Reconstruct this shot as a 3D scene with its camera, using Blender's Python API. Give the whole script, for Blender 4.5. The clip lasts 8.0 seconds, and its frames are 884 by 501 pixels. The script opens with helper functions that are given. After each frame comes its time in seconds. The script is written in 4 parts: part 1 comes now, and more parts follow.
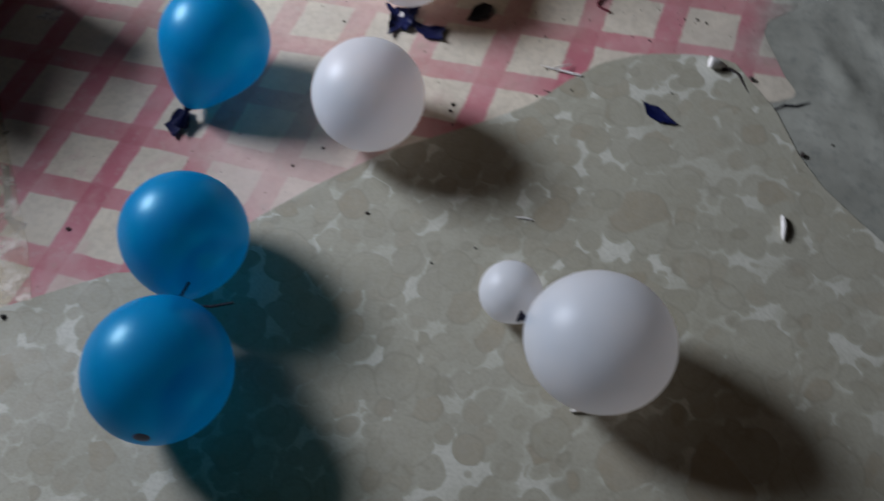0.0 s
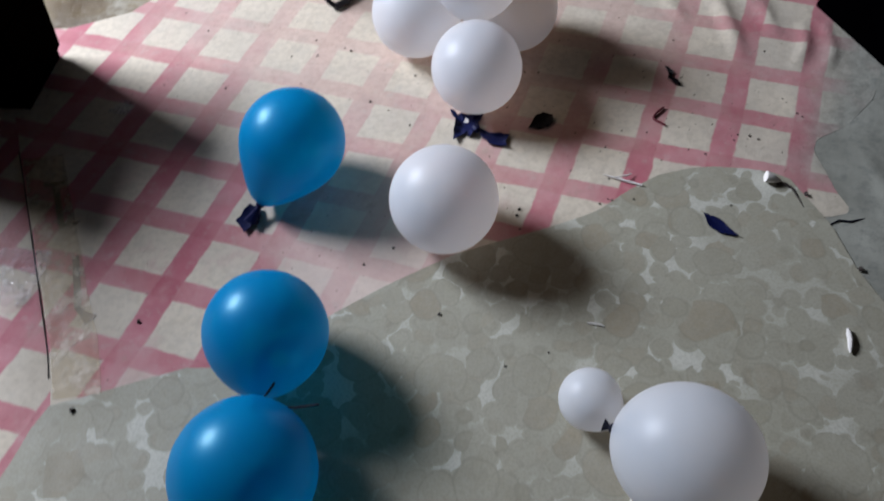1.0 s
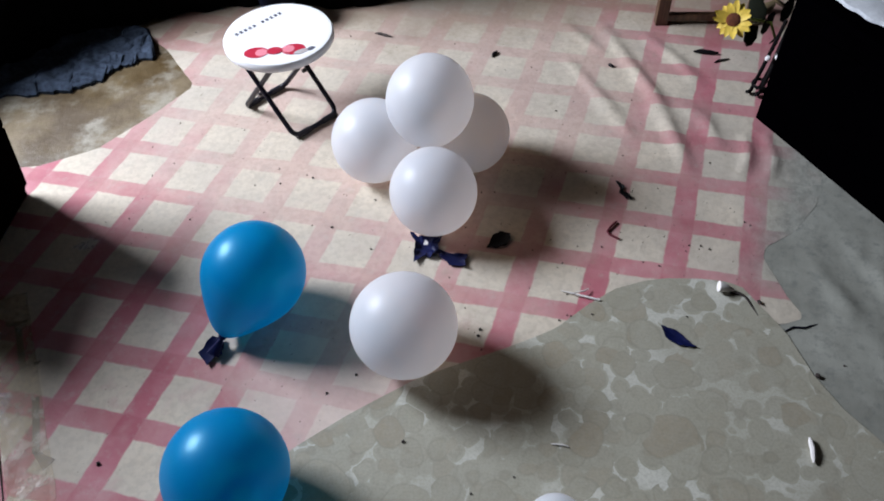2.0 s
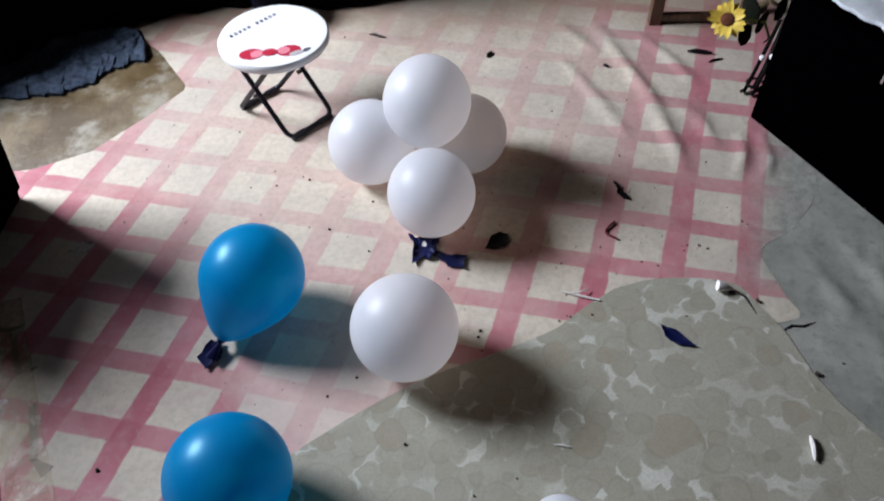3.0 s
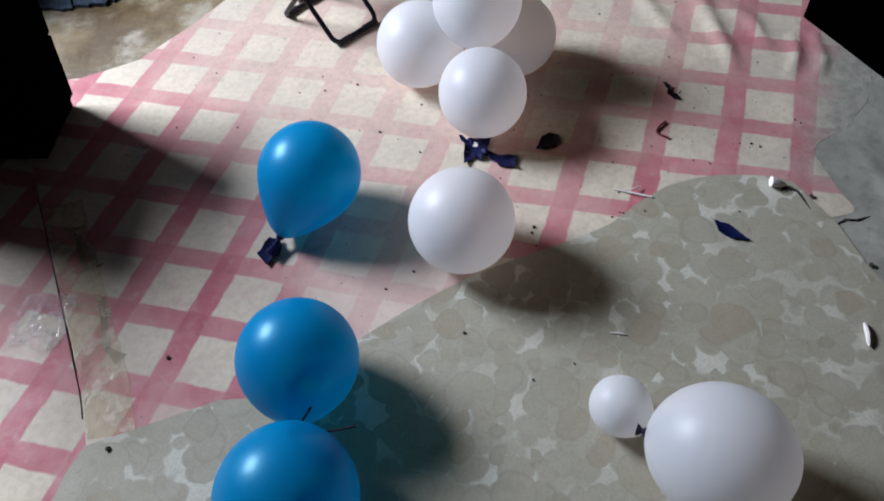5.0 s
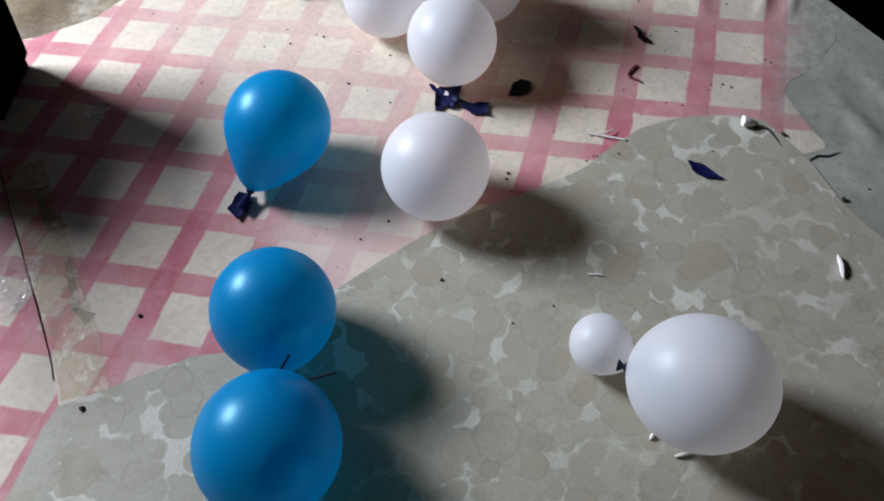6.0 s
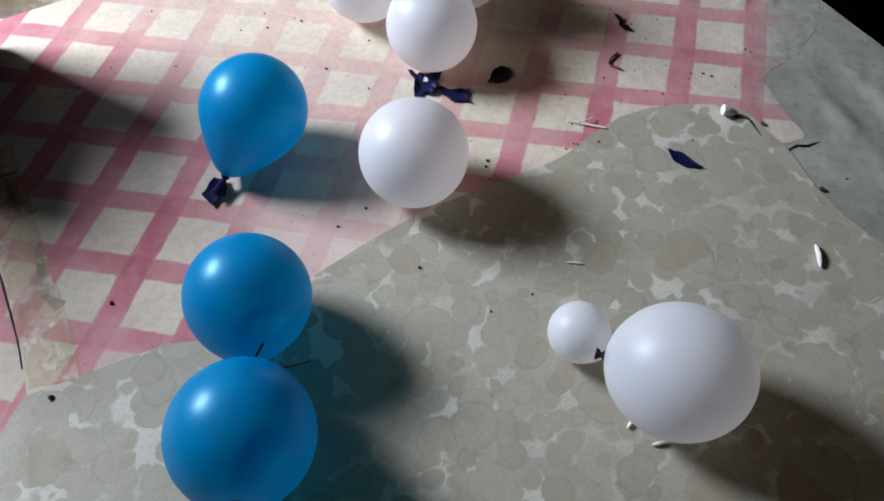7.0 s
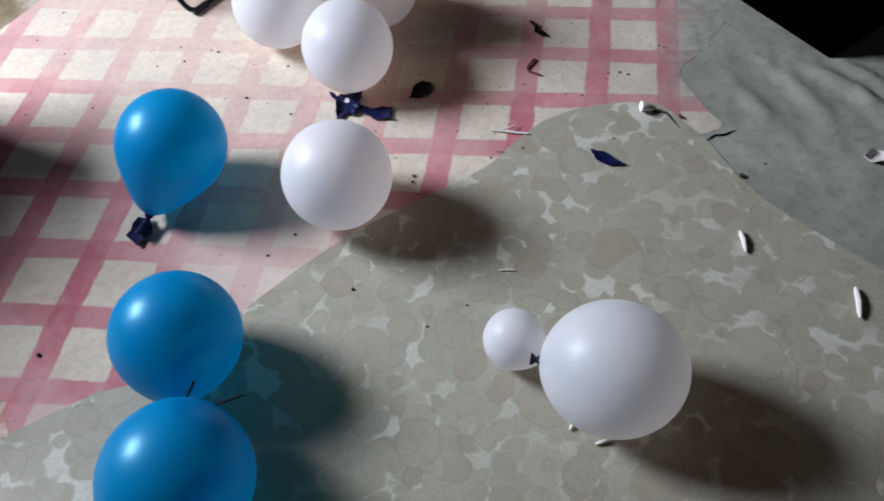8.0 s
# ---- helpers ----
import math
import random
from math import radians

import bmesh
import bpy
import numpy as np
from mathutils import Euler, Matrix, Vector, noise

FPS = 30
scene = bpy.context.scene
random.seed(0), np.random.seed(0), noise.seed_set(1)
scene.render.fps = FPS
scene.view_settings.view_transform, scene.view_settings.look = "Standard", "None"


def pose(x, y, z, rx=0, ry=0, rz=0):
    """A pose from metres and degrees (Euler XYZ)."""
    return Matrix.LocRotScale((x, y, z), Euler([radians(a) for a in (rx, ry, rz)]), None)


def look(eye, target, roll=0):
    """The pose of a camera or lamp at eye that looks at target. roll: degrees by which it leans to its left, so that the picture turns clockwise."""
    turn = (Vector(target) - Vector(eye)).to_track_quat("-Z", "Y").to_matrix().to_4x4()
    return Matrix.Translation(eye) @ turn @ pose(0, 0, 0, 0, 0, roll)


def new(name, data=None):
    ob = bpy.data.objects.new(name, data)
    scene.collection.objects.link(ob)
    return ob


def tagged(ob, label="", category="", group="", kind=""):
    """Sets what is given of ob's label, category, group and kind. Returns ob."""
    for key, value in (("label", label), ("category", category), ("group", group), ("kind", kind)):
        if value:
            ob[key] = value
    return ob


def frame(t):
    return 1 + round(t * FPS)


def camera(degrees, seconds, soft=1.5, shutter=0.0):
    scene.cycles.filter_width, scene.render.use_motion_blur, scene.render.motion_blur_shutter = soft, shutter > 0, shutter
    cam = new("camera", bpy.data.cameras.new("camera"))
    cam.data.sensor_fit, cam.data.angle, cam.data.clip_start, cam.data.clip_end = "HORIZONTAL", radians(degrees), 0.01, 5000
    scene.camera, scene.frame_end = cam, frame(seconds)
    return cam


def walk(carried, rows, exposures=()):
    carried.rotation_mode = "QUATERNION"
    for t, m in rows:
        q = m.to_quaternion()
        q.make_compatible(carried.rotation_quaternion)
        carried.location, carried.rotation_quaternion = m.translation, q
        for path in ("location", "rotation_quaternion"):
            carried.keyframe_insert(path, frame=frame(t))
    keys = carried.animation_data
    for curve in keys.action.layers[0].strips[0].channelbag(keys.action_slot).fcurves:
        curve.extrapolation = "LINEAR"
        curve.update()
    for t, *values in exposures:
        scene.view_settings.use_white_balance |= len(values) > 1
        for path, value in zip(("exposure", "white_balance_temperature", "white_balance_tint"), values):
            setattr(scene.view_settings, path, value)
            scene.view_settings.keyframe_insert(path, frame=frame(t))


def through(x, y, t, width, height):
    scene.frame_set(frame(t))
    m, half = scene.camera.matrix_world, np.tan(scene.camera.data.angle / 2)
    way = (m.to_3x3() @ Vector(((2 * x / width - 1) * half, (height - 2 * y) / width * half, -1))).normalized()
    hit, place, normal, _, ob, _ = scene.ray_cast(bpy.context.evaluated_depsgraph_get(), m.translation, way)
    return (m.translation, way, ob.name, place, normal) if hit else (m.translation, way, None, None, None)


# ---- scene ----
cam = camera(60.0, 8.0, soft=1.8, shutter=0.5)
PATH = [
    (0, (0.204, -0.027, 1.257), (0.01, 0.894, -0.508), -7.7),
    (0.5, (0.048, -0.044, 1.282), (-0.122, 0.989, -0.422), -1.7),
    (1, (0.027, -0.02, 1.307), (-0.127, 1.086, -0.352), -2.7),
    (1.5, (0.061, 0.026, 1.353), (-0.068, 1.233, -0.236), -3.9),
    (1.7, (0.075, 0.019, 1.358), (-0.055, 1.291, -0.18), -3.4),
    (2.8, (0.06, 0.024, 1.364), (-0.032, 1.347, -0.133), -2.8),
    (3, (0.051, 0.024, 1.36), (-0.041, 1.328, -0.153), -2.6),
    (3.5, (0.026, 0.0, 1.341), (-0.101, 1.24, -0.223), -3.3),
    (4, (0.006, -0.021, 1.333), (-0.107, 1.211, -0.238), -3.2),
    (4.5, (-0.018, -0.039, 1.329), (-0.132, 1.179, -0.254), -3.5),
    (4.7, (-0.021, -0.049, 1.327), (-0.165, 1.153, -0.266), -5.0),
    (6, (-0.032, -0.1, 1.271), (-0.099, 1.031, -0.377), -4.2),
    (6.5, (-0.017, -0.091, 1.257), (-0.039, 1.012, -0.411), -3.7),
    (7, (-0.027, -0.097, 1.253), (-0.045, 1.015, -0.409), -1.9),
    (7.5, (-0.001, -0.097, 1.254), (0.019, 1.031, -0.398), -3.1),
    (8, (0.036, -0.096, 1.251), (0.115, 1.041, -0.392), -3.1),
]
walk(cam, [(t, look(eye, target, roll)) for t, eye, target, roll in PATH],
     [(0.0, -0.40), (0.5, -0.32), (1.0, -0.18), (1.7, -0.06), (4.7, -0.05), (6.0, 0.06), (8.0, 0.12)])

# ---- light ----
WIN = (-2.75, 2.00, 2.02)          # middle of the window
world = bpy.data.worlds.new("world")
scene.world = world
world.use_nodes = True
wn = world.node_tree
sky = wn.nodes.new("ShaderNodeTexSky")
sky.sky_type, sky.sun_disc = "NISHITA", False
sky.sun_elevation, sky.sun_rotation = radians(35), radians(-50)
wn.nodes["Background"].inputs["Strength"].default_value = 0.1
wn.links.new(sky.outputs[0], wn.nodes["Background"].inputs["Color"])

lamp = bpy.data.lights.new("window_light", "AREA")
lamp.shape, lamp.size, lamp.size_y = "RECTANGLE", 1.24, 0.84
lamp.energy, lamp.color = 274.0, (0.778, 0.842, 0.985)
lamp_ob = new("window_light", lamp)
lamp_ob.matrix_world = look((WIN[0] - 0.03, WIN[1], WIN[2]), (WIN[0] + 1.0, WIN[1] + 0.05, WIN[2] - 0.40))


# ---- materials ----
class Nodes:
    """A node material with short calls."""

    def __init__(self, name, rough=0.6, metal=0.0, spec=0.5):
        self.mat = bpy.data.materials.new(name)
        self.mat.use_nodes = True
        self.t = self.mat.node_tree
        self.b = self.t.nodes["Principled BSDF"]
        self.b.inputs["Roughness"].default_value = rough
        self.b.inputs["Metallic"].default_value = metal
        self.b.inputs["Specular IOR Level"].default_value = spec
        self.co = self.t.nodes.new("ShaderNodeTexCoord").outputs["Object"]

    def link(self, a, b):
        if isinstance(a, (int, float)):
            b.default_value = a
        elif isinstance(a, tuple):
            b.default_value = a if len(a) == len(b.default_value) else (*a, 1.0)
        else:
            self.t.links.new(a, b)

    def math(self, op, a, b=0.0, c=0.0, clamp=False):
        n = self.t.nodes.new("ShaderNodeMath")
        n.operation, n.use_clamp = op, clamp
        for k, v in enumerate((a, b, c)):
            self.link(v, n.inputs[k])
        return n.outputs[0]

    def vec(self, op, a, b):
        n = self.t.nodes.new("ShaderNodeVectorMath")
        n.operation = op
        self.link(a, n.inputs[0]), self.link(b, n.inputs[1])
        return n.outputs["Value"] if op in ("DOT_PRODUCT", "LENGTH", "DISTANCE") else n.outputs[0]

    def noise(self, scale, detail=3.0, rough=0.55, co=None, color=False):
        n = self.t.nodes.new("ShaderNodeTexNoise")
        self.link(co or self.co, n.inputs["Vector"])
        n.inputs["Scale"].default_value, n.inputs["Detail"].default_value, n.inputs["Roughness"].default_value = scale, detail, rough
        return n.outputs["Color" if color else "Fac"]

    def voronoi(self, scale, feature="F1", co=None, rnd=1.0):
        n = self.t.nodes.new("ShaderNodeTexVoronoi")
        n.feature = feature
        self.link(co or self.co, n.inputs["Vector"])
        n.inputs["Scale"].default_value, n.inputs["Randomness"].default_value = scale, rnd
        return n

    def step(self, v, lo, hi, a=0.0, b=1.0):
        n = self.t.nodes.new("ShaderNodeMapRange")
        n.interpolation_type = "SMOOTHSTEP"
        for k, x in enumerate((v, lo, hi, a, b)):
            self.link(x, n.inputs[k])
        return n.outputs[0]

    def mix(self, f, a, b, kind="MIX"):
        n = self.t.nodes.new("ShaderNodeMix")
        n.data_type, n.blend_type = "RGBA", kind
        self.link(f, n.inputs[0]), self.link(a, n.inputs[6]), self.link(b, n.inputs[7])
        return n.outputs[2]

    def color(self, c):
        self.link(c, self.b.inputs["Base Color"])
        return self

    def rough(self, r):
        self.link(r, self.b.inputs["Roughness"])
        return self

    def bump(self, h, strength=0.3, dist=0.002):
        n = self.t.nodes.new("ShaderNodeBump")
        n.inputs["Strength"].default_value, n.inputs["Distance"].default_value = strength, dist
        self.link(h, n.inputs["Height"]), self.link(n.outputs[0], self.b.inputs["Normal"])
        return self


def plain(name, c, rough=0.6, metal=0.0, grain=60.0, amount=0.25, spec=0.5):
    m = Nodes(name, rough, metal, spec)
    dark = tuple(v * (1 - amount) for v in c)
    f = m.math("ADD", m.math("MULTIPLY", m.noise(grain, 4), 0.6), m.math("MULTIPLY", m.noise(grain / 9, 2), 0.4))
    m.color(m.mix(m.step(f, 0.35, 0.65), dark, c))
    m.bump(m.noise(grain * 2, 3), 0.15, 0.001)
    return m.mat


# middle of a light square of the printed check, and the steps along its two ways
CHECK_O, CHECK_U, CHECK_V = (0.3515, 1.5474), (0.1603, -0.0298), (0.0408, 0.1491)


def check_vinyl(name, shift=(0.0, 0.0)):
    m = Nodes(name, 0.6, 0.0, 0.22)
    (ux, uy), (vx, vy) = CHECK_U, CHECK_V
    det = ux * vy - uy * vx
    wob = m.vec("SCALE", m.noise(9, 2, color=True), (0, 0, 0))
    wob.node.inputs["Scale"].default_value = 0.012
    fray = m.vec("SCALE", m.noise(48, 3, color=True), (0, 0, 0))
    fray.node.inputs["Scale"].default_value = 0.006
    p = m.vec("SUBTRACT", m.vec("ADD", m.vec("ADD", m.co, wob), fray), (CHECK_O[0] + 0.009, CHECK_O[1] + 0.009, 0.0))
    i = m.math("ADD", m.vec("DOT_PRODUCT", p, (vy / det, -vx / det, 0.0)), 100.5 + shift[0])
    j = m.math("ADD", m.vec("DOT_PRODUCT", p, (-uy / det, ux / det, 0.0)), 100.5 + shift[1])
    bars = []
    for k, half in ((i, 0.335), (j, 0.345)):
        d = m.math("ABSOLUTE", m.math("SUBTRACT", m.math("FRACT", k), 0.5))
        bars.append(m.step(d, half - 0.018, half + 0.018))
    either = m.math("MAXIMUM", bars[0], m.math("MULTIPLY", bars[1], 0.90))
    both = m.math("MULTIPLY", bars[0], bars[1])
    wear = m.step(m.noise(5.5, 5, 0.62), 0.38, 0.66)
    fine = m.noise(70, 4)
    cream = m.mix(m.step(m.noise(3.2, 3), 0.35, 0.65), (0.625, 0.540, 0.425), (0.545, 0.480, 0.388))
    cream = m.mix(m.math("MULTIPLY", m.step(fine, 0.4, 0.65), 0.35), cream, (0.40, 0.345, 0.270))
    pink = m.mix(wear, (0.425, 0.108, 0.142), (0.50, 0.205, 0.225))
    deep = m.mix(wear, (0.37, 0.080, 0.110), (0.44, 0.150, 0.165))
    # Print pales on the bright far floor: overexposure in the colour, plus wear.
    glare_wear = m.vec("DISTANCE", m.vec("MULTIPLY", m.co, (1.0, 1.0, 0.0)), (-0.20, 1.82, 0.0))
    glare_wear = m.math("ADD", glare_wear, m.math("MULTIPLY", m.math("SUBTRACT", m.noise(4, 4, 0.6), 0.5), 0.5))
    print_strength = m.step(glare_wear, 0.46, 1.00, 0.28, 0.97)
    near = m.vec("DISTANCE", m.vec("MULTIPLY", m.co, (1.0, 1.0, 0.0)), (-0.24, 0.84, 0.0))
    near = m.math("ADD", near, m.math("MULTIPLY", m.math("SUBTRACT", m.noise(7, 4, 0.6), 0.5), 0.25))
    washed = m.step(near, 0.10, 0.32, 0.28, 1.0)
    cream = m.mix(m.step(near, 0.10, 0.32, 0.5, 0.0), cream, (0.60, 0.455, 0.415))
    print_strength = m.math("MULTIPLY", print_strength, washed)
    c = m.mix(m.math("MULTIPLY", either, print_strength), cream, m.mix(m.math("MULTIPLY", both, 0.6), pink, deep))
    away = m.math("SUBTRACT", m.vec("DOT_PRODUCT", m.co, (1.0, -0.34, 0.0)), -0.425)
    away = m.math("ADD", away, m.math("MULTIPLY", m.math("SUBTRACT", m.noise(13, 5, 0.65), 0.5), 0.07))
    split = m.t.nodes.new("ShaderNodeSeparateXYZ")
    m.link(m.co, split.inputs[0])
    away = m.math("MULTIPLY", m.step(away, 0.62, 0.79), m.step(split.outputs[1], 1.06, 1.17, 0.25, 1.0))
    c = m.mix(away, c, m.mix(m.step(m.noise(38, 6, 0.75), 0.35, 0.65), (0.218, 0.216, 0.186), (0.318, 0.316, 0.272)))
    grime = m.math("ADD", m.vec("DOT_PRODUCT", m.co, (-0.04, 1.0, 0.0)), m.math("MULTIPLY", m.math("SUBTRACT", m.noise(3.5, 6, 0.65), 0.5), 0.45))
    c = m.mix(m.step(grime, 1.94, 2.22, 0.0, 0.72), c, (0.235, 0.165, 0.110))
    bleed = m.math("MULTIPLY", m.step(m.noise(6.5, 4, 0.6), 0.52, 0.66), m.step(split.outputs[1], 1.15, 0.75, 0.08, 0.5))
    c = m.mix(bleed, c, (0.49, 0.275, 0.270))
    stain = m.step(m.noise(14, 6, 0.7), 0.56, 0.76)
    c = m.mix(m.math("MULTIPLY", stain, 0.40), c, (0.30, 0.24, 0.17))
    scuff = m.step(m.noise(30, 6, 0.75), 0.52, 0.70)
    c = m.mix(m.math("MULTIPLY", scuff, 0.30), c, (0.45, 0.41, 0.35))
    dust = m.step(m.noise(2.1, 5, 0.65), 0.46, 0.66)
    c = m.mix(m.math("MULTIPLY", dust, 0.30), c, (0.36, 0.33, 0.285))
    dots = m.voronoi(55)
    c = m.mix(m.math("MULTIPLY", m.step(dots.outputs["Distance"], 0.10, 0.05), m.step(m.noise(4, 2), 0.46, 0.58)), c, (0.10, 0.07, 0.06))
    m.color(c).rough(m.step(m.noise(8, 4), 0.3, 0.7, 0.50, 0.75))
    m.bump(m.math("ADD", m.noise(22, 3), m.math("MULTIPLY", m.noise(110, 3), 0.4)), 0.5, 0.004)
    return m.mat


def pebble_vinyl():
    """Printed pebbles: large brown-grey stones bedded among small ones, with pale chinks where round stones meet."""
    m = Nodes("pebble_vinyl", 0.55, 0.0, 0.28)
    wob = m.vec("SCALE", m.noise(9, 2, color=True), (0, 0, 0))
    wob.node.inputs["Scale"].default_value = 0.046
    p = m.vec("MULTIPLY", m.vec("ADD", m.co, wob), (1.0, 1.0, 0.0))
    grain = m.step(m.noise(75, 5, 0.75), 0.3, 0.7)
    mottle = m.step(m.noise(24, 5, 0.7), 0.42, 0.68)
    faded = m.step(m.noise(4.5, 4, 0.6), 0.36, 0.64)
    c, chink = (0.350, 0.334, 0.262), None
    for scale, lo, hi, share in ((25.0, 0.48, 0.62, -1.0), (16.0, 0.46, 0.62, 0.42), (10.5, 0.42, 0.62, 0.42)):
        cell = m.voronoi(scale, co=p, rnd=0.9)
        sep = m.t.nodes.new("ShaderNodeSeparateColor")
        m.link(cell.outputs["Color"], sep.inputs[0])
        tone, kind, pick = sep.outputs[0], sep.outputs[1], sep.outputs[2]
        out = m.math("SUBTRACT", cell.outputs["Distance"], m.step(tone, 0.0, 1.0, lo, hi))
        edge = m.voronoi(scale, "DISTANCE_TO_EDGE", p, 0.9).outputs["Distance"]
        body = m.math("MULTIPLY", m.step(out, 0.012, -0.012), m.step(edge, 0.002, 0.014))
        stone = m.mix(tone, (0.300, 0.279, 0.206), (0.352, 0.334, 0.258))
        stone = m.mix(m.math("MULTIPLY", m.step(kind, 0.5, 0.9), 0.7), stone, (0.288, 0.238, 0.160))
        stone = m.mix(m.math("MULTIPLY", grain, 0.30), stone, (0.39, 0.382, 0.330))
        stone = m.mix(m.math("MULTIPLY", mottle, 0.40), stone, (0.268, 0.248, 0.190))
        there = m.step(pick, share, share + 0.02)
        shown = m.math("MULTIPLY", body, there)
        c = m.mix(m.math("MULTIPLY", shown, 0.55 if scale > 20 else 0.97), c, stone)
        rim = m.math("MULTIPLY", m.step(m.math("ABSOLUTE", out), 0.030 * scale / 10.5, 0.003), there)
        c = m.mix(m.math("MULTIPLY", rim, 0.14 if scale > 20 else 0.26), c, (0.185, 0.172, 0.130))
        if chink is None:
            chink = m.math("MULTIPLY", m.step(out, 0.110, 0.135), m.step(m.noise(12, 2, 0.5), 0.40, 0.48))
        else:
            chink = m.math("MULTIPLY", chink, m.math("SUBTRACT", 1.0, shown))
    chink = m.math("MULTIPLY", chink, m.step(faded, 0.0, 1.0, 0.35, 1.0))
    c = m.mix(m.math("MULTIPLY", chink, 0.80), c, (0.580, 0.572, 0.500))
    haze = m.step(m.noise(2.6, 4, 0.6), 0.42, 0.68)
    c = m.mix(m.math("MULTIPLY", haze, 0.30), c, (0.36, 0.345, 0.288))
    speck = m.step(m.noise(190, 3, 0.75), 0.44, 0.62)
    c = m.mix(m.math("MULTIPLY", speck, 0.26), c, (0.215, 0.198, 0.150))
    dirt = m.step(m.noise(20, 6, 0.75), 0.56, 0.74)
    c = m.mix(m.math("MULTIPLY", dirt, 0.35), c, (0.17, 0.14, 0.10))
    m.color(c).rough(m.step(m.noise(9, 4), 0.3, 0.7, 0.46, 0.7))
    m.bump(m.math("ADD", m.noise(30, 3), m.math("MULTIPLY", m.noise(220, 2), 0.4)), 0.35, 0.0022)
    return m.mat


def grey_sheet_mat():
    m = Nodes("grey_dusty_plastic", 0.7)
    f = m.step(m.noise(6, 6, 0.65), 0.3, 0.7)
    c = m.mix(f, (0.208, 0.207, 0.174), (0.315, 0.314, 0.268))
    c = m.mix(m.step(m.noise(1.7, 3), 0.5, 0.68), c, (0.305, 0.305, 0.265))
    c = m.mix(m.math("MULTIPLY", m.step(m.noise(38, 6, 0.75), 0.48, 0.68), 0.55), c, (0.14, 0.146, 0.132))
    m.color(c).bump(m.noise(45, 5, 0.65), 0.4, 0.003)
    return m.mat


def cement_mat():
    m = Nodes("bare_cement", 0.55)
    c = m.mix(m.step(m.noise(5, 5, 0.6), 0.35, 0.65), (0.080, 0.050, 0.020), (0.185, 0.135, 0.070))
    c = m.mix(m.step(m.noise(6, 5, 0.65), 0.50, 0.70), c, (0.32, 0.290, 0.225))
    c = m.mix(m.step(m.noise(3.1, 4), 0.58, 0.70), c, (0.085, 0.050, 0.021))
    m.color(c).rough(m.step(m.noise(4, 3), 0.35, 0.65, 0.3, 0.7)).bump(m.noise(50, 6, 0.7), 0.5, 0.004)
    return m.mat


def rubber(name, c, through, clear, rough=0.45, see=0.35, sheer=0.25, sheen=0.1, coat=0.25, coat_rough=0.3, spec=0.4, tint=(1.0, 1.0, 1.0)):
    """Pearly balloon skin: coloured gloss over a skin that scatters some light through and lets a little straight through."""
    m = Nodes(name, rough, 0.0, spec)
    m.color(m.mix(m.step(m.noise(7, 3), 0.3, 0.7), tuple(v * 0.93 for v in c), c))
    m.b.inputs["Sheen Weight"].default_value = sheen
    m.b.inputs["Sheen Roughness"].default_value = 0.4
    m.b.inputs["Coat Weight"].default_value = coat
    m.b.inputs["Coat Roughness"].default_value = coat_rough
    m.b.inputs["Specular Tint"].default_value = (*tint, 1.0)
    m.bump(m.noise(260, 2), 0.03, 0.0005)
    tr, cl = m.t.nodes.new("ShaderNodeBsdfTranslucent"), m.t.nodes.new("ShaderNodeBsdfTransparent")
    m.link(through, tr.inputs["Color"]), m.link(clear, cl.inputs["Color"])
    out = m.b.outputs[0]
    for other, f in ((tr, see), (cl, sheer)):
        mx = m.t.nodes.new("ShaderNodeMixShader")
        mx.inputs[0].default_value = f
        m.link(out, mx.inputs[1]), m.link(other.outputs[0], mx.inputs[2])
        out = mx.outputs[0]
    m.link(out, m.t.nodes["Material Output"].inputs["Surface"])
    return m.mat


def clear_tape():
    m = Nodes("clear_tape", 0.33, 0.0, 0.3)
    m.color((0.60, 0.51, 0.38))
    m.bump(m.noise(40, 4), 0.6, 0.004)
    tr = m.t.nodes.new("ShaderNodeBsdfTransparent")
    tr.inputs[0].default_value = (0.93, 0.90, 0.84, 1)
    mx = m.t.nodes.new("ShaderNodeMixShader")
    m.link(m.step(m.noise(26, 4, 0.7), 0.40, 0.70, 0.14, 0.60), mx.inputs[0])
    m.link(tr.outputs[0], mx.inputs[1]), m.link(m.b.outputs[0], mx.inputs[2])
    m.link(mx.outputs[0], m.t.nodes["Material Output"].inputs["Surface"])
    return m.mat


def wood_mat(name, a, b):
    m = Nodes(name, 0.45)
    p = m.vec("MULTIPLY", m.co, (30.0, 30.0, 3.0))
    m.color(m.mix(m.step(m.noise(2.2, 5, 0.6, co=p), 0.35, 0.65), a, b)).bump(m.noise(5, 4, co=p), 0.2, 0.002)
    return m.mat


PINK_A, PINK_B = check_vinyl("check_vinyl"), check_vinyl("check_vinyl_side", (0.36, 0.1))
PEBBLE, GREY, CEMENT = pebble_vinyl(), grey_sheet_mat(), cement_mat()
BLUE = rubber("blue_pearl_rubber", (0.0, 0.235, 0.54), (0.0, 0.44, 0.76), (0.0, 0.85, 0.90), 0.36, 0.42, 0.24, 0.0, 0.18, 0.24, 0.65, (0.25, 0.85, 1.0))
WHITE = rubber("white_pearl_rubber", (0.870, 0.930, 1.0), (0.91, 0.95, 1.0), (1.0, 0.76, 0.54), 0.46, 0.50, 0.22, 0.10, 0.60, 0.38, 0.5)
NAVY = plain("navy_rubber", (0.003, 0.006, 0.050), 0.5, grain=90, spec=0.22)
NAVY_TIP = plain("thick_blue_rubber", (0.003, 0.03, 0.17), 0.4)
WHITE_TIP = plain("thick_white_rubber", (0.66, 0.63, 0.65), 0.5)
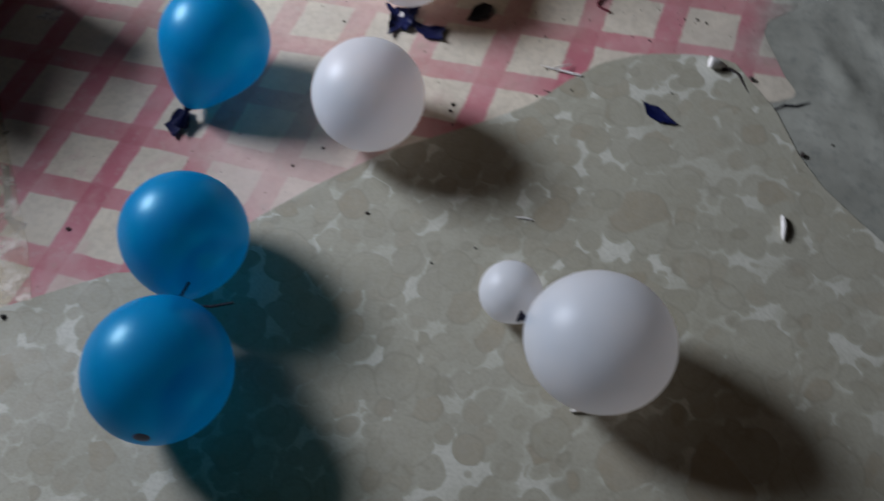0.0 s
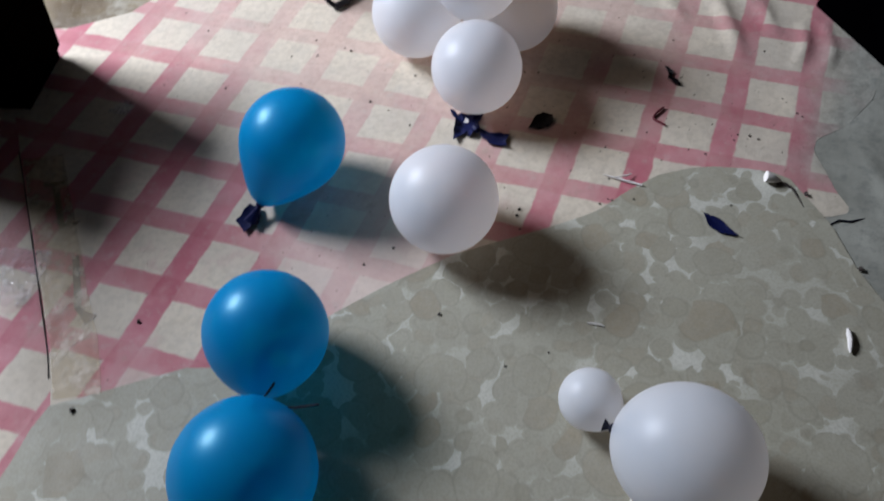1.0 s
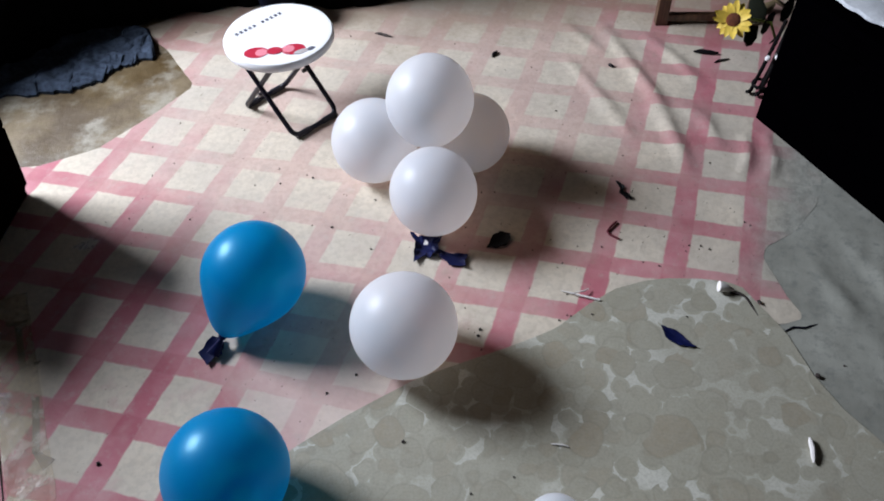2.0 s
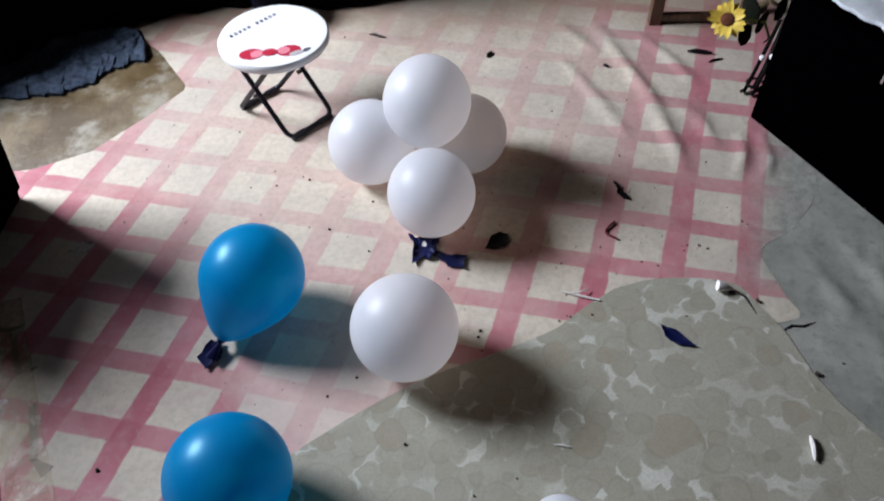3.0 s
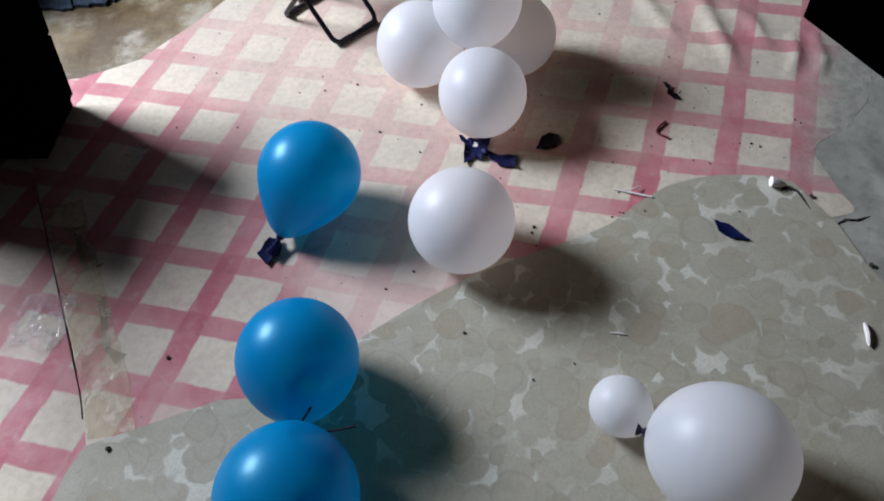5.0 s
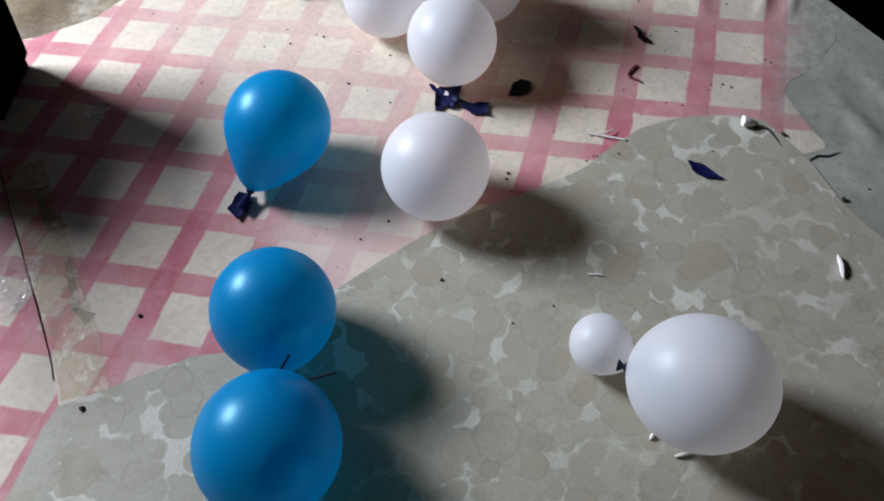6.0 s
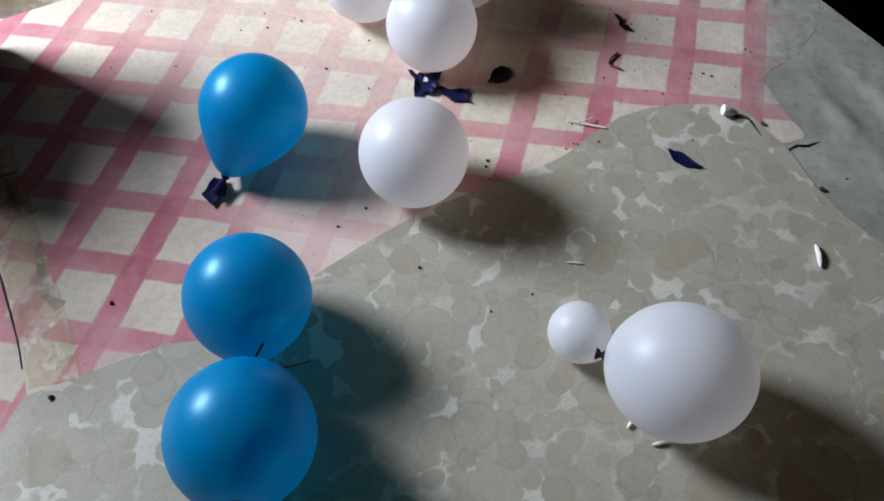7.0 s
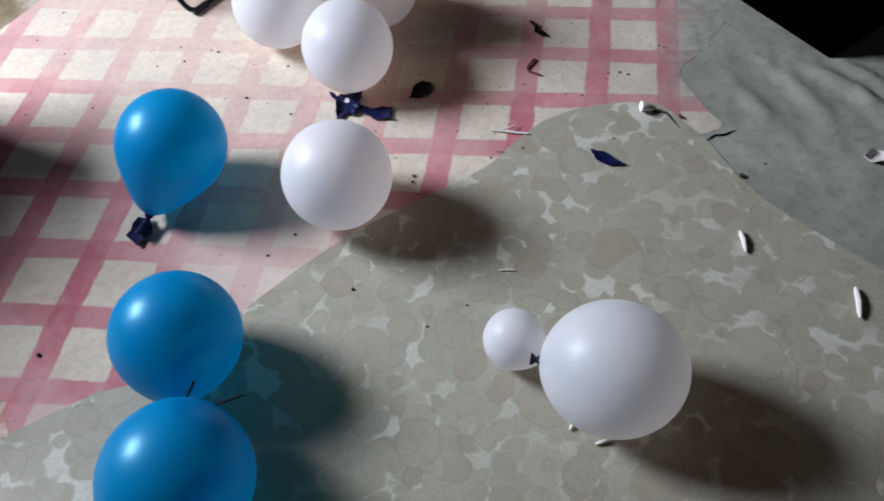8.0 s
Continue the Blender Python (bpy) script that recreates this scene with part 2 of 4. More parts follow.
BLACK_RUBBER = plain("black_rubber_scrap", (0.005, 0.004, 0.006), 0.55, spec=0.2)
STRING = plain("dark_thread", (0.009, 0.009, 0.018), 0.8, spec=0.2)
SEAT = plain("white_plastic", (0.86, 0.85, 0.84), 0.32, grain=25, amount=0.05)
RED = plain("red_print", (0.50, 0.020, 0.050), 0.4, amount=0.15)
ROSE = plain("rose_print", (0.78, 0.25, 0.30), 0.4, amount=0.1)
INK = plain("grey_ink", (0.10, 0.10, 0.13), 0.5)
STEEL = plain("dark_painted_steel", (0.007, 0.006, 0.014), 0.35, 0.0, spec=0.3)
GREYSTEEL = plain("worn_grey_steel", (0.16, 0.14, 0.14), 0.35, 0.5)
SLEEVE = plain("black_foot_sleeve", (0.012, 0.010, 0.018), 0.6)
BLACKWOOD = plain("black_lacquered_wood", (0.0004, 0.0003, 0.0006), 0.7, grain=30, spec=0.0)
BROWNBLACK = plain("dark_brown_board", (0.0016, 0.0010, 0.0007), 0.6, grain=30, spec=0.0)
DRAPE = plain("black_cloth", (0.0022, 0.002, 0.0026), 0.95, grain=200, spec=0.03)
RUG = plain("blue_grey_cloth", (0.062, 0.082, 0.118), 0.95, grain=70, amount=0.6, spec=0.1)
SHEETCLOTH = plain("white_cotton", (0.66, 0.68, 0.70), 0.9, grain=120, amount=0.15)
CHROME = plain("bright_metal", (0.7, 0.7, 0.72), 0.25, 1.0, amount=0.05)
WOOD = wood_mat("brown_wood", (0.055, 0.026, 0.013), (0.12, 0.062, 0.032))
PETAL = plain("yellow_petal", (0.85, 0.60, 0.08), 0.6, amount=0.25)
FLOWERHEART = plain("brown_flower_heart", (0.15, 0.036, 0.008), 0.9, grain=300, amount=0.6)
LEAF = plain("yellow_green_leaf", (0.22, 0.30, 0.05), 0.5, amount=0.4)
POT = plain("navy_pot", (0.002, 0.003, 0.009), 0.7, spec=0.05)
DRYLEAF = plain("dry_brown_leaf", (0.10, 0.07, 0.03), 0.7, amount=0.4)
PAPER = plain("white_paper", (0.78, 0.74, 0.70), 0.8, amount=0.1)
CRUMB = plain("dark_crumb", (0.035, 0.025, 0.02), 0.8)
# Near black so the added walls and ceiling bounce little light into shadows.
WALL = plain("low_bounce_dark", (0.020, 0.014, 0.009), 0.9, grain=12, amount=0.3)
FRAME = plain("window_frame_paint", (0.5, 0.48, 0.44), 0.5)
TAPE = clear_tape()
TAPEMARK = plain("brown_glue_mark", (0.20, 0.145, 0.085), 0.5, grain=70, amount=0.4)


# ---- mesh helpers ----
def obj(name, bm, mat, smooth=True):
    me = bpy.data.meshes.new(name)
    bmesh.ops.recalc_face_normals(bm, faces=bm.faces)
    bm.to_mesh(me)
    bm.free()
    if smooth:
        for f in me.polygons:
            f.use_smooth = True
        me.set_sharp_from_angle(angle=radians(40))
    me.materials.append(mat)
    return new(name, me)


def part(name, bm, mat, parent, label="", smooth=True):
    ob = obj(name, bm, mat, smooth)
    ob.parent = parent
    return tagged(ob, label) if label else ob


def thing(name, base, label, category, group=""):
    ob = new(name)
    ob.location = base
    ob.empty_display_size = 0.05
    bpy.context.view_layer.update()
    return tagged(ob, label, category, group)


def put_under(ob, parent):
    """Parent without moving: meshes are made in the room's own metres, so only a thing's own place is taken off."""
    ob.parent = parent
    if parent.type == "EMPTY":
        ob.matrix_parent_inverse = Matrix.Translation(-Vector(parent.location))
    return ob


def piece(name, bm, mat, parent, label="", smooth=True):
    """A part whose mesh is given in the room's own metres."""
    ob = obj(name, bm, mat, smooth)
    put_under(ob, parent)
    return tagged(ob, label) if label else ob


def box_bm(lo, hi, bevel=0.0, m=None):
    bm = bmesh.new()
    bmesh.ops.create_cube(bm, size=1.0)
    s = [hi[k] - lo[k] for k in range(3)]
    c = [(hi[k] + lo[k]) / 2 for k in range(3)]
    bmesh.ops.transform(bm, matrix=Matrix.Translation(c) @ Matrix.Diagonal((*s, 1)), verts=bm.verts)
    if bevel:
        bmesh.ops.bevel(bm, geom=bm.edges[:], offset=bevel, segments=2, affect="EDGES", profile=0.6)
    if m:
        bmesh.ops.transform(bm, matrix=m, verts=bm.verts)
    return bm


def lathe(profile, seg=40, m=None, wave=None):
    """Turn (radius, height) pairs about z. wave(angle, k) scales the radius."""
    bm = bmesh.new()
    rings = []
    for k, (r, z) in enumerate(profile):
        if r < 1e-6:
            rings.append([bm.verts.new((0, 0, z))])
        else:
            ring = []
            for a in range(seg):
                t = 2 * math.pi * a / seg
                q = r * (wave(t, k) if wave else 1.0)
                ring.append(bm.verts.new((q * math.cos(t), q * math.sin(t), z)))
            rings.append(ring)
    for p, q in zip(rings, rings[1:]):
        for a in range(seg):
            b = (a + 1) % seg
            if len(p) == 1 and len(q) > 1:
                bm.faces.new((p[0], q[a], q[b]))
            elif len(q) == 1 and len(p) > 1:
                bm.faces.new((p[a], q[0], p[b]))
            elif len(p) > 1:
                bm.faces.new((p[a], q[a], q[b], p[b]))
    if m:
        bmesh.ops.transform(bm, matrix=m, verts=bm.verts)
    return bm


def tube(points, r, seg=10, caps=True, taper=None):
    """A round rod along points."""
    bm = bmesh.new()
    pts = [Vector(p) for p in points]
    rings = []
    up = Vector((0.13, 0.21, 0.97))
    for k, p in enumerate(pts):
        d = (pts[min(k + 1, len(pts) - 1)] - pts[max(k - 1, 0)]).normalized()
        a = d.cross(up)
        if a.length < 0.05:
            a = d.cross(Vector((1, 0, 0)))
        a.normalize()
        b = d.cross(a)
        q = r * (taper[k] if taper else 1.0)
        rings.append([bm.verts.new(p + a * q * math.cos(2 * math.pi * s / seg) + b * q * math.sin(2 * math.pi * s / seg)) for s in range(seg)])
    for p, q in zip(rings, rings[1:]):
        for s in range(seg):
            bm.faces.new((p[s], p[(s + 1) % seg], q[(s + 1) % seg], q[s]))
    if caps:
        bm.faces.new(rings[0]), bm.faces.new(rings[-1])
    return bm


def bend(corners, radius=0.03, n=6):
    """A line through corners with its turns rounded."""
    c = [Vector(p) for p in corners]
    out = [c[0]]
    for a, b, d in zip(c, c[1:], c[2:]):
        p, q = b + (a - b).normalized() * radius, b + (d - b).normalized() * radius
        for k in range(n + 1):
            t = k / n
            out.append(p * (1 - t) ** 2 + b * 2 * t * (1 - t) + q * t * t)
    return out + [c[-1]]


def flake(outline, z, thick, curl=0.0, seed=0):
    """A thin scrap with an outline in the plan, its rim curled up a little."""
    rnd = random.Random(seed)
    bm = bmesh.new()
    cx = sum(p[0] for p in outline) / len(outline)
    cy = sum(p[1] for p in outline) / len(outline)
    pts = []
    for a, b in zip(outline, outline[1:] + outline[:1]):
        for k in range(3):
            t = k / 3
            pts.append((a[0] + (b[0] - a[0]) * t + rnd.uniform(-1, 1) * 0.0012, a[1] + (b[1] - a[1]) * t + rnd.uniform(-1, 1) * 0.0012))
    low, top, mid_l, mid_t = [], [], [], []
    for x, y in pts:
        h = z + curl * rnd.uniform(0.2, 1.0)
        low.append(bm.verts.new((x, y, h))), top.append(bm.verts.new((x, y, h + thick)))
        mx, my = cx + (x - cx) * 0.5, cy + (y - cy) * 0.5
        mid_l.append(bm.verts.new((mx, my, z))), mid_t.append(bm.verts.new((mx, my, z + thick)))
    n = len(pts)
    c0, c1 = bm.verts.new((cx, cy, z)), bm.verts.new((cx, cy, z + thick))
    for k in range(n):
        j = (k + 1) % n
        bm.faces.new((top[k], top[j], mid_t[j], mid_t[k])), bm.faces.new((low[j], low[k], mid_l[k], mid_l[j]))
        bm.faces.new((mid_t[k], mid_t[j], c1)), bm.faces.new((mid_l[j], mid_l[k], c0))
        bm.faces.new((low[k], low[j], top[j], top[k]))
    return bm


def seg_dist(x, y, a, b):
    """Distance to the line a-b in the plan, and how far along it."""
    dx, dy = b[0] - a[0], b[1] - a[1]
    t = max(0.0, min(1.0, ((x - a[0]) * dx + (y - a[1]) * dy) / (dx * dx + dy * dy)))
    return math.hypot(x - a[0] - t * dx, y - a[1] - t * dy), t


def ridge(x, y, line, height, width):
    """A soft crease along a line of points, dying out at both ends."""
    best, where = 9.0, 0.0
    for k, (a, b) in enumerate(zip(line, line[1:])):
        d, t = seg_dist(x, y, a, b)
        if d < best:
            best, where = d, (k + t) / (len(line) - 1)
    return height * math.exp(-(best / width) ** 2) * math.sin(math.pi * (0.12 + 0.76 * where))


def ramp(pairs, v):
    """Straight-line reading of a table of (v, value)."""
    if v <= pairs[0][0]:
        return pairs[0][1]
    for (a, p), (b, q) in zip(pairs, pairs[1:]):
        if v <= b:
            return p + (q - p) * (v - a) / (b - a) if b > a else q
    return pairs[-1][1]


def sheet(name, ys, left, right, cols, z, thick, relief, mat, ragged=0.004, curl=0.002):
    """A floor covering between two edges given as tables of (y, x), laid at height z."""
    bm = bmesh.new()
    grid = []
    for y in ys:
        x0, x1 = ramp(left, y), ramp(right, y)
        x0 += ragged * noise.noise((y * 9, 3.1, z * 900)) + ragged * 0.5 * noise.noise((y * 40, 8.1, z * 900))
        x1 += ragged * noise.noise((y * 9, 7.7, z * 900)) + ragged * 0.5 * noise.noise((y * 40, 1.3, z * 900))
        row = []
        for k in range(cols + 1):
            t = k / cols
            x = x0 + (x1 - x0) * t
            e = min(x - x0, x1 - x)
            h = z + thick + max(0.0, relief(x, y)) * min(1.0, e / 0.06) + curl * math.exp(-e / 0.02) * (0.6 + noise.noise((x * 6, y * 6, 4.0)))
            row.append(bm.verts.new((x, y, h)))
        grid.append(row)
    for r, s in zip(grid, grid[1:]):
        for k in range(cols):
            bm.faces.new((r[k], r[k + 1], s[k + 1], s[k]))
    rim = grid[0] + [r[-1] for r in grid[1:]] + grid[-1][-2::-1] + [r[0] for r in grid[-2:0:-1]]
    low = [bm.verts.new((v.co.x, v.co.y, z - 0.0004)) for v in rim]
    for k in range(len(rim)):
        j = (k + 1) % len(rim)
        bm.faces.new((rim[k], low[k], low[j], rim[j]))
    return tagged(obj(name, bm, mat), kind="structure")


def steps(a, b, d):
    n = max(1, round((b - a) / d))
    return [a + (b - a) * k / n for k in range(n + 1)]


# ---- the room ----
X0, X1, Y0, Y1, H = -2.75, 2.10, -1.70, 3.00, 2.75
tagged(obj("floor", box_bm((X0 - 0.2, Y0 - 0.2, -0.12), (X1 + 0.2, Y1 + 0.2, 0.0)), CEMENT, False), "bare stained cement floor under the vinyl sheets", "floor", kind="structure")
tagged(obj("ceiling", box_bm((X0 - 0.2, Y0 - 0.2, H), (X1 + 0.2, Y1 + 0.2, H + 0.1)), WALL, False), "plain near-black ceiling, added to close the room", "ceiling", kind="structure")
tagged(obj("wall_north", box_bm((X0 - 0.2, Y1, 0), (X1 + 0.2, Y1 + 0.15, H)), WALL, False), "plain near-black wall, added to close the room", "wall", kind="structure")
tagged(obj("wall_south", box_bm((X0 - 0.2, Y0 - 0.15, 0), (X1 + 0.2, Y0, H)), WALL, False), "plain near-black wall, added to close the room", "wall", kind="structure")
tagged(obj("wall_east", box_bm((X1, Y0, 0), (X1 + 0.15, Y1, H)), WALL, False), "plain near-black wall, added to close the room", "wall", kind="structure")
wy0, wy1, wz0, wz1 = WIN[1] - 0.68, WIN[1] + 0.68, WIN[2] - 0.52, WIN[2] + 0.52
bm = box_bm((X0 - 0.15, Y0, 0), (X0, wy0, H))
for lo, hi in (((X0 - 0.15, wy1, 0), (X0, Y1, H)), ((X0 - 0.15, wy0, 0), (X0, wy1, wz0)), ((X0 - 0.15, wy0, wz1), (X0, wy1, H))):
    one = box_bm(lo, hi)
    me = bpy.data.meshes.new("tmp")
    one.to_mesh(me)
    bm.from_mesh(me)
    bpy.data.meshes.remove(me)
    one.free()
tagged(obj("wall_west", bm, WALL, False), "plain near-black wall with a window opening, added to close the room", "wall", kind="structure")
win = tagged(new("window_1"), "small open window in the near-black wall", "window", kind="structure")
for lo, hi in (((X0 - 0.11, wy0, wz0), (X0 - 0.06, wy0 + 0.04, wz1)), ((X0 - 0.11, wy1 - 0.04, wz0), (X0 - 0.06, wy1, wz1)),
               ((X0 - 0.11, wy0 + 0.04, wz0), (X0 - 0.06, wy1 - 0.04, wz0 + 0.04)), ((X0 - 0.11, wy0 + 0.04, wz1 - 0.04), (X0 - 0.06, wy1 - 0.04, wz1))):
    part("window_frame", box_bm(lo, hi, 0.004), FRAME, win)


# floor coverings, from the lowest up
GREY_FOLDS = [([(0.80, 1.18), (0.86, 1.02), (0.90, 0.90)], 0.006, 0.022), ([(0.90, 1.24), (0.96, 1.08), (0.99, 0.98)], 0.008, 0.025),
              ([(1.00, 1.16), (1.07, 1.08), (1.13, 0.96)], 0.016, 0.02), ([(1.08, 1.16), (1.16, 1.06)], 0.016, 0.016),
              ([(0.80, 1.56), (0.87, 1.40)], 0.012, 0.016)]


def grey_relief(x, y):
    h = 0.0025 * noise.noise((x * 7, y * 7, 1.0)) + 0.001 * noise.noise((x * 22, y * 22, 2.0))
    rumpled = math.exp(-((x - 1.0) ** 2 + (y - 1.02) ** 2) / 0.03)
    h += rumpled * 0.010 * abs(noise.noise((x * 15, y * 11, 6.0)))
    return h + sum(ridge(x, y, *f) for f in GREY_FOLDS)


tagged(sheet("floor_sheet_grey", steps(-1.6, 1.95, 0.02), [(-1.6, 1.90), (0.0, 1.36), (0.50, 0.96), (0.726, 0.79), (0.868, 0.705), (0.975, 0.680), (1.03, 0.715), (1.18, 0.675), (1.215, 0.685), (1.26, 0.755), (1.35, 0.835), (1.45, 0.875), (1.56, 0.905), (1.66, 0.94), (1.95, 1.05)], [(-1.6, 2.08), (1.95, 2.08)], 120, 0.0033, 0.0007, grey_relief, GREY, 0.004, 0.0),
       "dusty grey plastic floor sheet with soft folds", "floor covering")


def pebble_relief(x, y):
    return 0.0008 * noise.noise((x * 6, y * 6, 5.0))


def side_relief(x, y):
    return 0.0015 * noise.noise((x * 8, y * 8, 9.0)) + ridge(x, y, [(-1.10, 0.72), (-0.97, 0.70), (-0.90, 0.64)], 0.004, 0.01)


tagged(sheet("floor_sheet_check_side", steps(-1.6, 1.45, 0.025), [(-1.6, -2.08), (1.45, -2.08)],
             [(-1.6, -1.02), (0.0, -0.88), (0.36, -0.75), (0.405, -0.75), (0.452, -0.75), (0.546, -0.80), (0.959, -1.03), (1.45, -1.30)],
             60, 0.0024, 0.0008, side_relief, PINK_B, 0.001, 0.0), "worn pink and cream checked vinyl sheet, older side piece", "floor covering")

WRINKLES = [([(0.419, 2.109), (0.481, 1.905), (0.528, 1.773), (0.564, 1.561), (0.572, 1.475)], 0.012, 0.022),
            ([(0.303, 1.934), (0.384, 1.749), (0.445, 1.606)], 0.009, 0.020), ([(0.598, 1.724), (0.650, 1.675), (0.668, 1.572)], 0.009, 0.018),
            ([(0.54, 2.06), (0.62, 1.93), (0.66, 1.83)], 0.008, 0.02), ([(0.800, 1.606), (0.795, 1.497), (0.763, 1.434)], 0.007, 0.014),
            ([(0.745, 1.60), (0.735, 1.52), (0.705, 1.45)], 0.008, 0.014), ([(0.30, 2.12), (0.40, 1.98)], 0.006, 0.02),
            ([(-0.94, 2.02), (-0.82, 2.06), (-0.70, 2.12)], 0.010, 0.016), ([(-0.80, 2.00), (-0.72, 2.06)], 0.006, 0.012), ([(-0.68, 2.04), (-0.60, 2.10)], 0.006, 0.012)]


def check_relief(x, y):
    h = 0.0016 * noise.noise((x * 5, y * 5, 7.0)) + 0.0006 * noise.noise((x * 18, y * 18, 3.0))
    return h + (sum(ridge(x, y, *f) for f in WRINKLES) if y > 1.3 else 0.0)


CHECK_LEFT = [(0.448, -0.775), (0.546, -0.816), (0.959, -1.039), (1.40, -1.28), (1.445, -1.30), (1.458, -1.133), (1.535, -0.984), (1.67, -0.885), (1.80, -0.800),
              (1.825, -0.805), (2.0, -0.938), (2.061, -1.018), (2.12, -1.03), (2.15, -0.98), (2.9, -0.98)]
CHECK_RIGHT = [(0.448, -0.60), (0.60, -0.20), (0.80, 0.10), (0.95, 0.40), (0.985, 0.60), (1.005, 0.755), (1.064, 0.730), (1.18, 0.700), (1.215, 0.712), (1.26, 0.785), (1.35, 0.86), (1.45, 0.90), (1.56, 0.93), (1.66, 0.965), (1.75, 1.10), (2.9, 1.6)]
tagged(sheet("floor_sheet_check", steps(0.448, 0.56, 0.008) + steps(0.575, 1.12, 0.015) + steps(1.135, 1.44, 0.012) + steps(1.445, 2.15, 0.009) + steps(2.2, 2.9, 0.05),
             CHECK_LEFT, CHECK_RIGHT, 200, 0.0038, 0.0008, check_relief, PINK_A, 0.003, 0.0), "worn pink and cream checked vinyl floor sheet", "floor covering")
PEBBLE_LEFT = [(-1.6, -1.20), (0.0, -0.90), (0.36, -0.797), (0.405, -0.790), (0.448, -0.775), (0.470, -0.72), (0.545, -0.545), (0.552, -0.470), (0.620, -0.360), (0.687, -0.285), (0.751, -0.201), (0.797, -0.135),
               (0.842, -0.067), (0.929, 0.135), (0.973, 0.222), (1.035, 0.290), (1.083, 0.358), (1.107, 0.424), (1.116, 0.475)]
PEBBLE_RIGHT = [(-1.6, 2.0), (0.0, 1.42), (0.50, 1.02), (0.726, 0.821), (0.796, 0.767), (0.868, 0.732), (0.975, 0.702), (1.05, 0.660), (1.094, 0.635), (1.110, 0.60), (1.116, 0.55)]
tagged(sheet("floor_sheet_pebble", steps(-1.6, 0.43, 0.03) + steps(0.44, 0.56, 0.008) + steps(0.575, 1.07, 0.015) + steps(1.074, 1.116, 0.004),
             PEBBLE_LEFT, PEBBLE_RIGHT, 80, 0.0050, 0.0008, pebble_relief, PEBBLE, 0.003, 0.0), "beige vinyl floor sheet printed with grey-brown pebbles", "floor covering")
TOP = 0.0046        # the upper face of the checked sheet
LOW = 0.0060        # the upper face of the pebble sheet


# ---- balloons ----
def tail_turn(axis):
    """A turn that points the tail (-z) along axis."""
    return Vector(axis).to_track_quat("-Z", "Y").to_matrix().to_4x4()


def skin(R, k=0.30, stretch=1.0, n=34):
    prof = []
    for a in range(n + 1):
        t = math.pi * a / n
        c, s = math.cos(t), math.sin(t)
        pull = max(0.0, -c)
        prof.append((R * s * (1 - 0.22 * k * pull ** 3) + (0.0035 if a == n else 0.0), R * stretch * c - k * R * pull ** 5))
    prof[0] = (0.0, R * stretch)
    return prof


def neck_bm(R, k, lip, seed=0):
    """Knot and flared lip below the tail."""
    z = -R - k * R
    prof = [(0.004, z + 0.006), (0.008, z), (0.0095, z - 0.004), (0.008, z - 0.009), (0.0045, z - 0.012), (0.006, z - 0.017), (0.010 * lip, z - 0.026 * lip), (0.015 * lip, z - 0.036 * lip),
            (0.0142 * lip, z - 0.0365 * lip), (0.008 * lip, z - 0.026 * lip), (0.0, z - 0.020)]
    rnd = random.Random(seed)
    ph = rnd.uniform(0, 6)
    return lathe(prof, 20, wave=lambda t, q: 1.0 + (0.28 * math.sin(2 * t + ph) + 0.14 * math.sin(5 * t) if 5 <= q <= 9 else 0.0))


def tip_bm(R, stretch=1.0, r=0.011):
    """The thicker dot of rubber opposite the tail."""
    prof = [(0.0, R * stretch + 0.0007)] + [(r * q, R * stretch * math.sqrt(1 - (r * q / R) ** 2) + 0.0007 * (1 - q) + 0.0002) for q in (0.35, 0.7, 1.0)]
    return lathe(prof, 20)


def balloon_parts(holder, centre, R, axis, mat, k=0.30, stretch=1.0, lip=1.0, neck_mat=NAVY, tip_mat=None, body="skin", seed=0, tip_r=0.011):
    m = Matrix.Translation(centre) @ tail_turn(axis)

    def turned(bm):
        bmesh.ops.transform(bm, matrix=m, verts=bm.verts)
        return bm

    main = piece(body, turned(lathe(skin(R, k, stretch), 56)), mat, holder)
    under = holder if body == "skin" else main
    piece("neck", turned(neck_bm(R, k, lip, seed)), neck_mat, under)
    if tip_mat:
        piece("tip", turned(tip_bm(R, stretch, tip_r)), tip_mat, under)
    return main


# two blue balloons tied neck to neck
A, B, K = Vector((-0.352, 0.327, 0.122)), Vector((-0.376, 0.578, 0.114)), Vector((-0.366, 0.448, 0.095))
pair = thing("balloon_pair", (K.x, K.y, LOW), "two glossy blue balloons tied neck to neck", "balloons")
balloon_parts(pair, A, 0.116, (K - A), BLUE, 0.06, 1.02, 0.6, NAVY, NAVY_TIP, "balloon", 1, 0.013)
balloon_parts(pair, B, 0.110, (K - B), BLUE, 0.08, 1.0, 0.6, NAVY, None, "balloon", 2)
piece("tie_end", tube([(-0.352, 0.440, 0.118), (-0.345, 0.452, 0.131), (-0.334, 0.466, 0.141), (-0.330, 0.470, 0.146)], 0.0024, 6), STRING, pair, "dark thread end")
piece("tie_end", tube([(-0.340, 0.445, 0.105), (-0.295, 0.440, 0.120), (-0.273, 0.441, 0.129), (-0.253, 0.445, 0.131)], 0.0024, 6), STRING, pair, "dark thread end")

# loose blue balloon on its torn neck
C, L = Vector((-0.418, 1.012, 0.126)), Vector((-0.488, 0.905, 0.030))
loose = thing("balloon", (C.x, C.y, TOP), "loose blue balloon lying with its dark neck down", "balloon")
balloon_parts(loose, C, 0.108, (L - C), BLUE, 0.34, 1.04, 1.25, NAVY, None, "skin", 5)
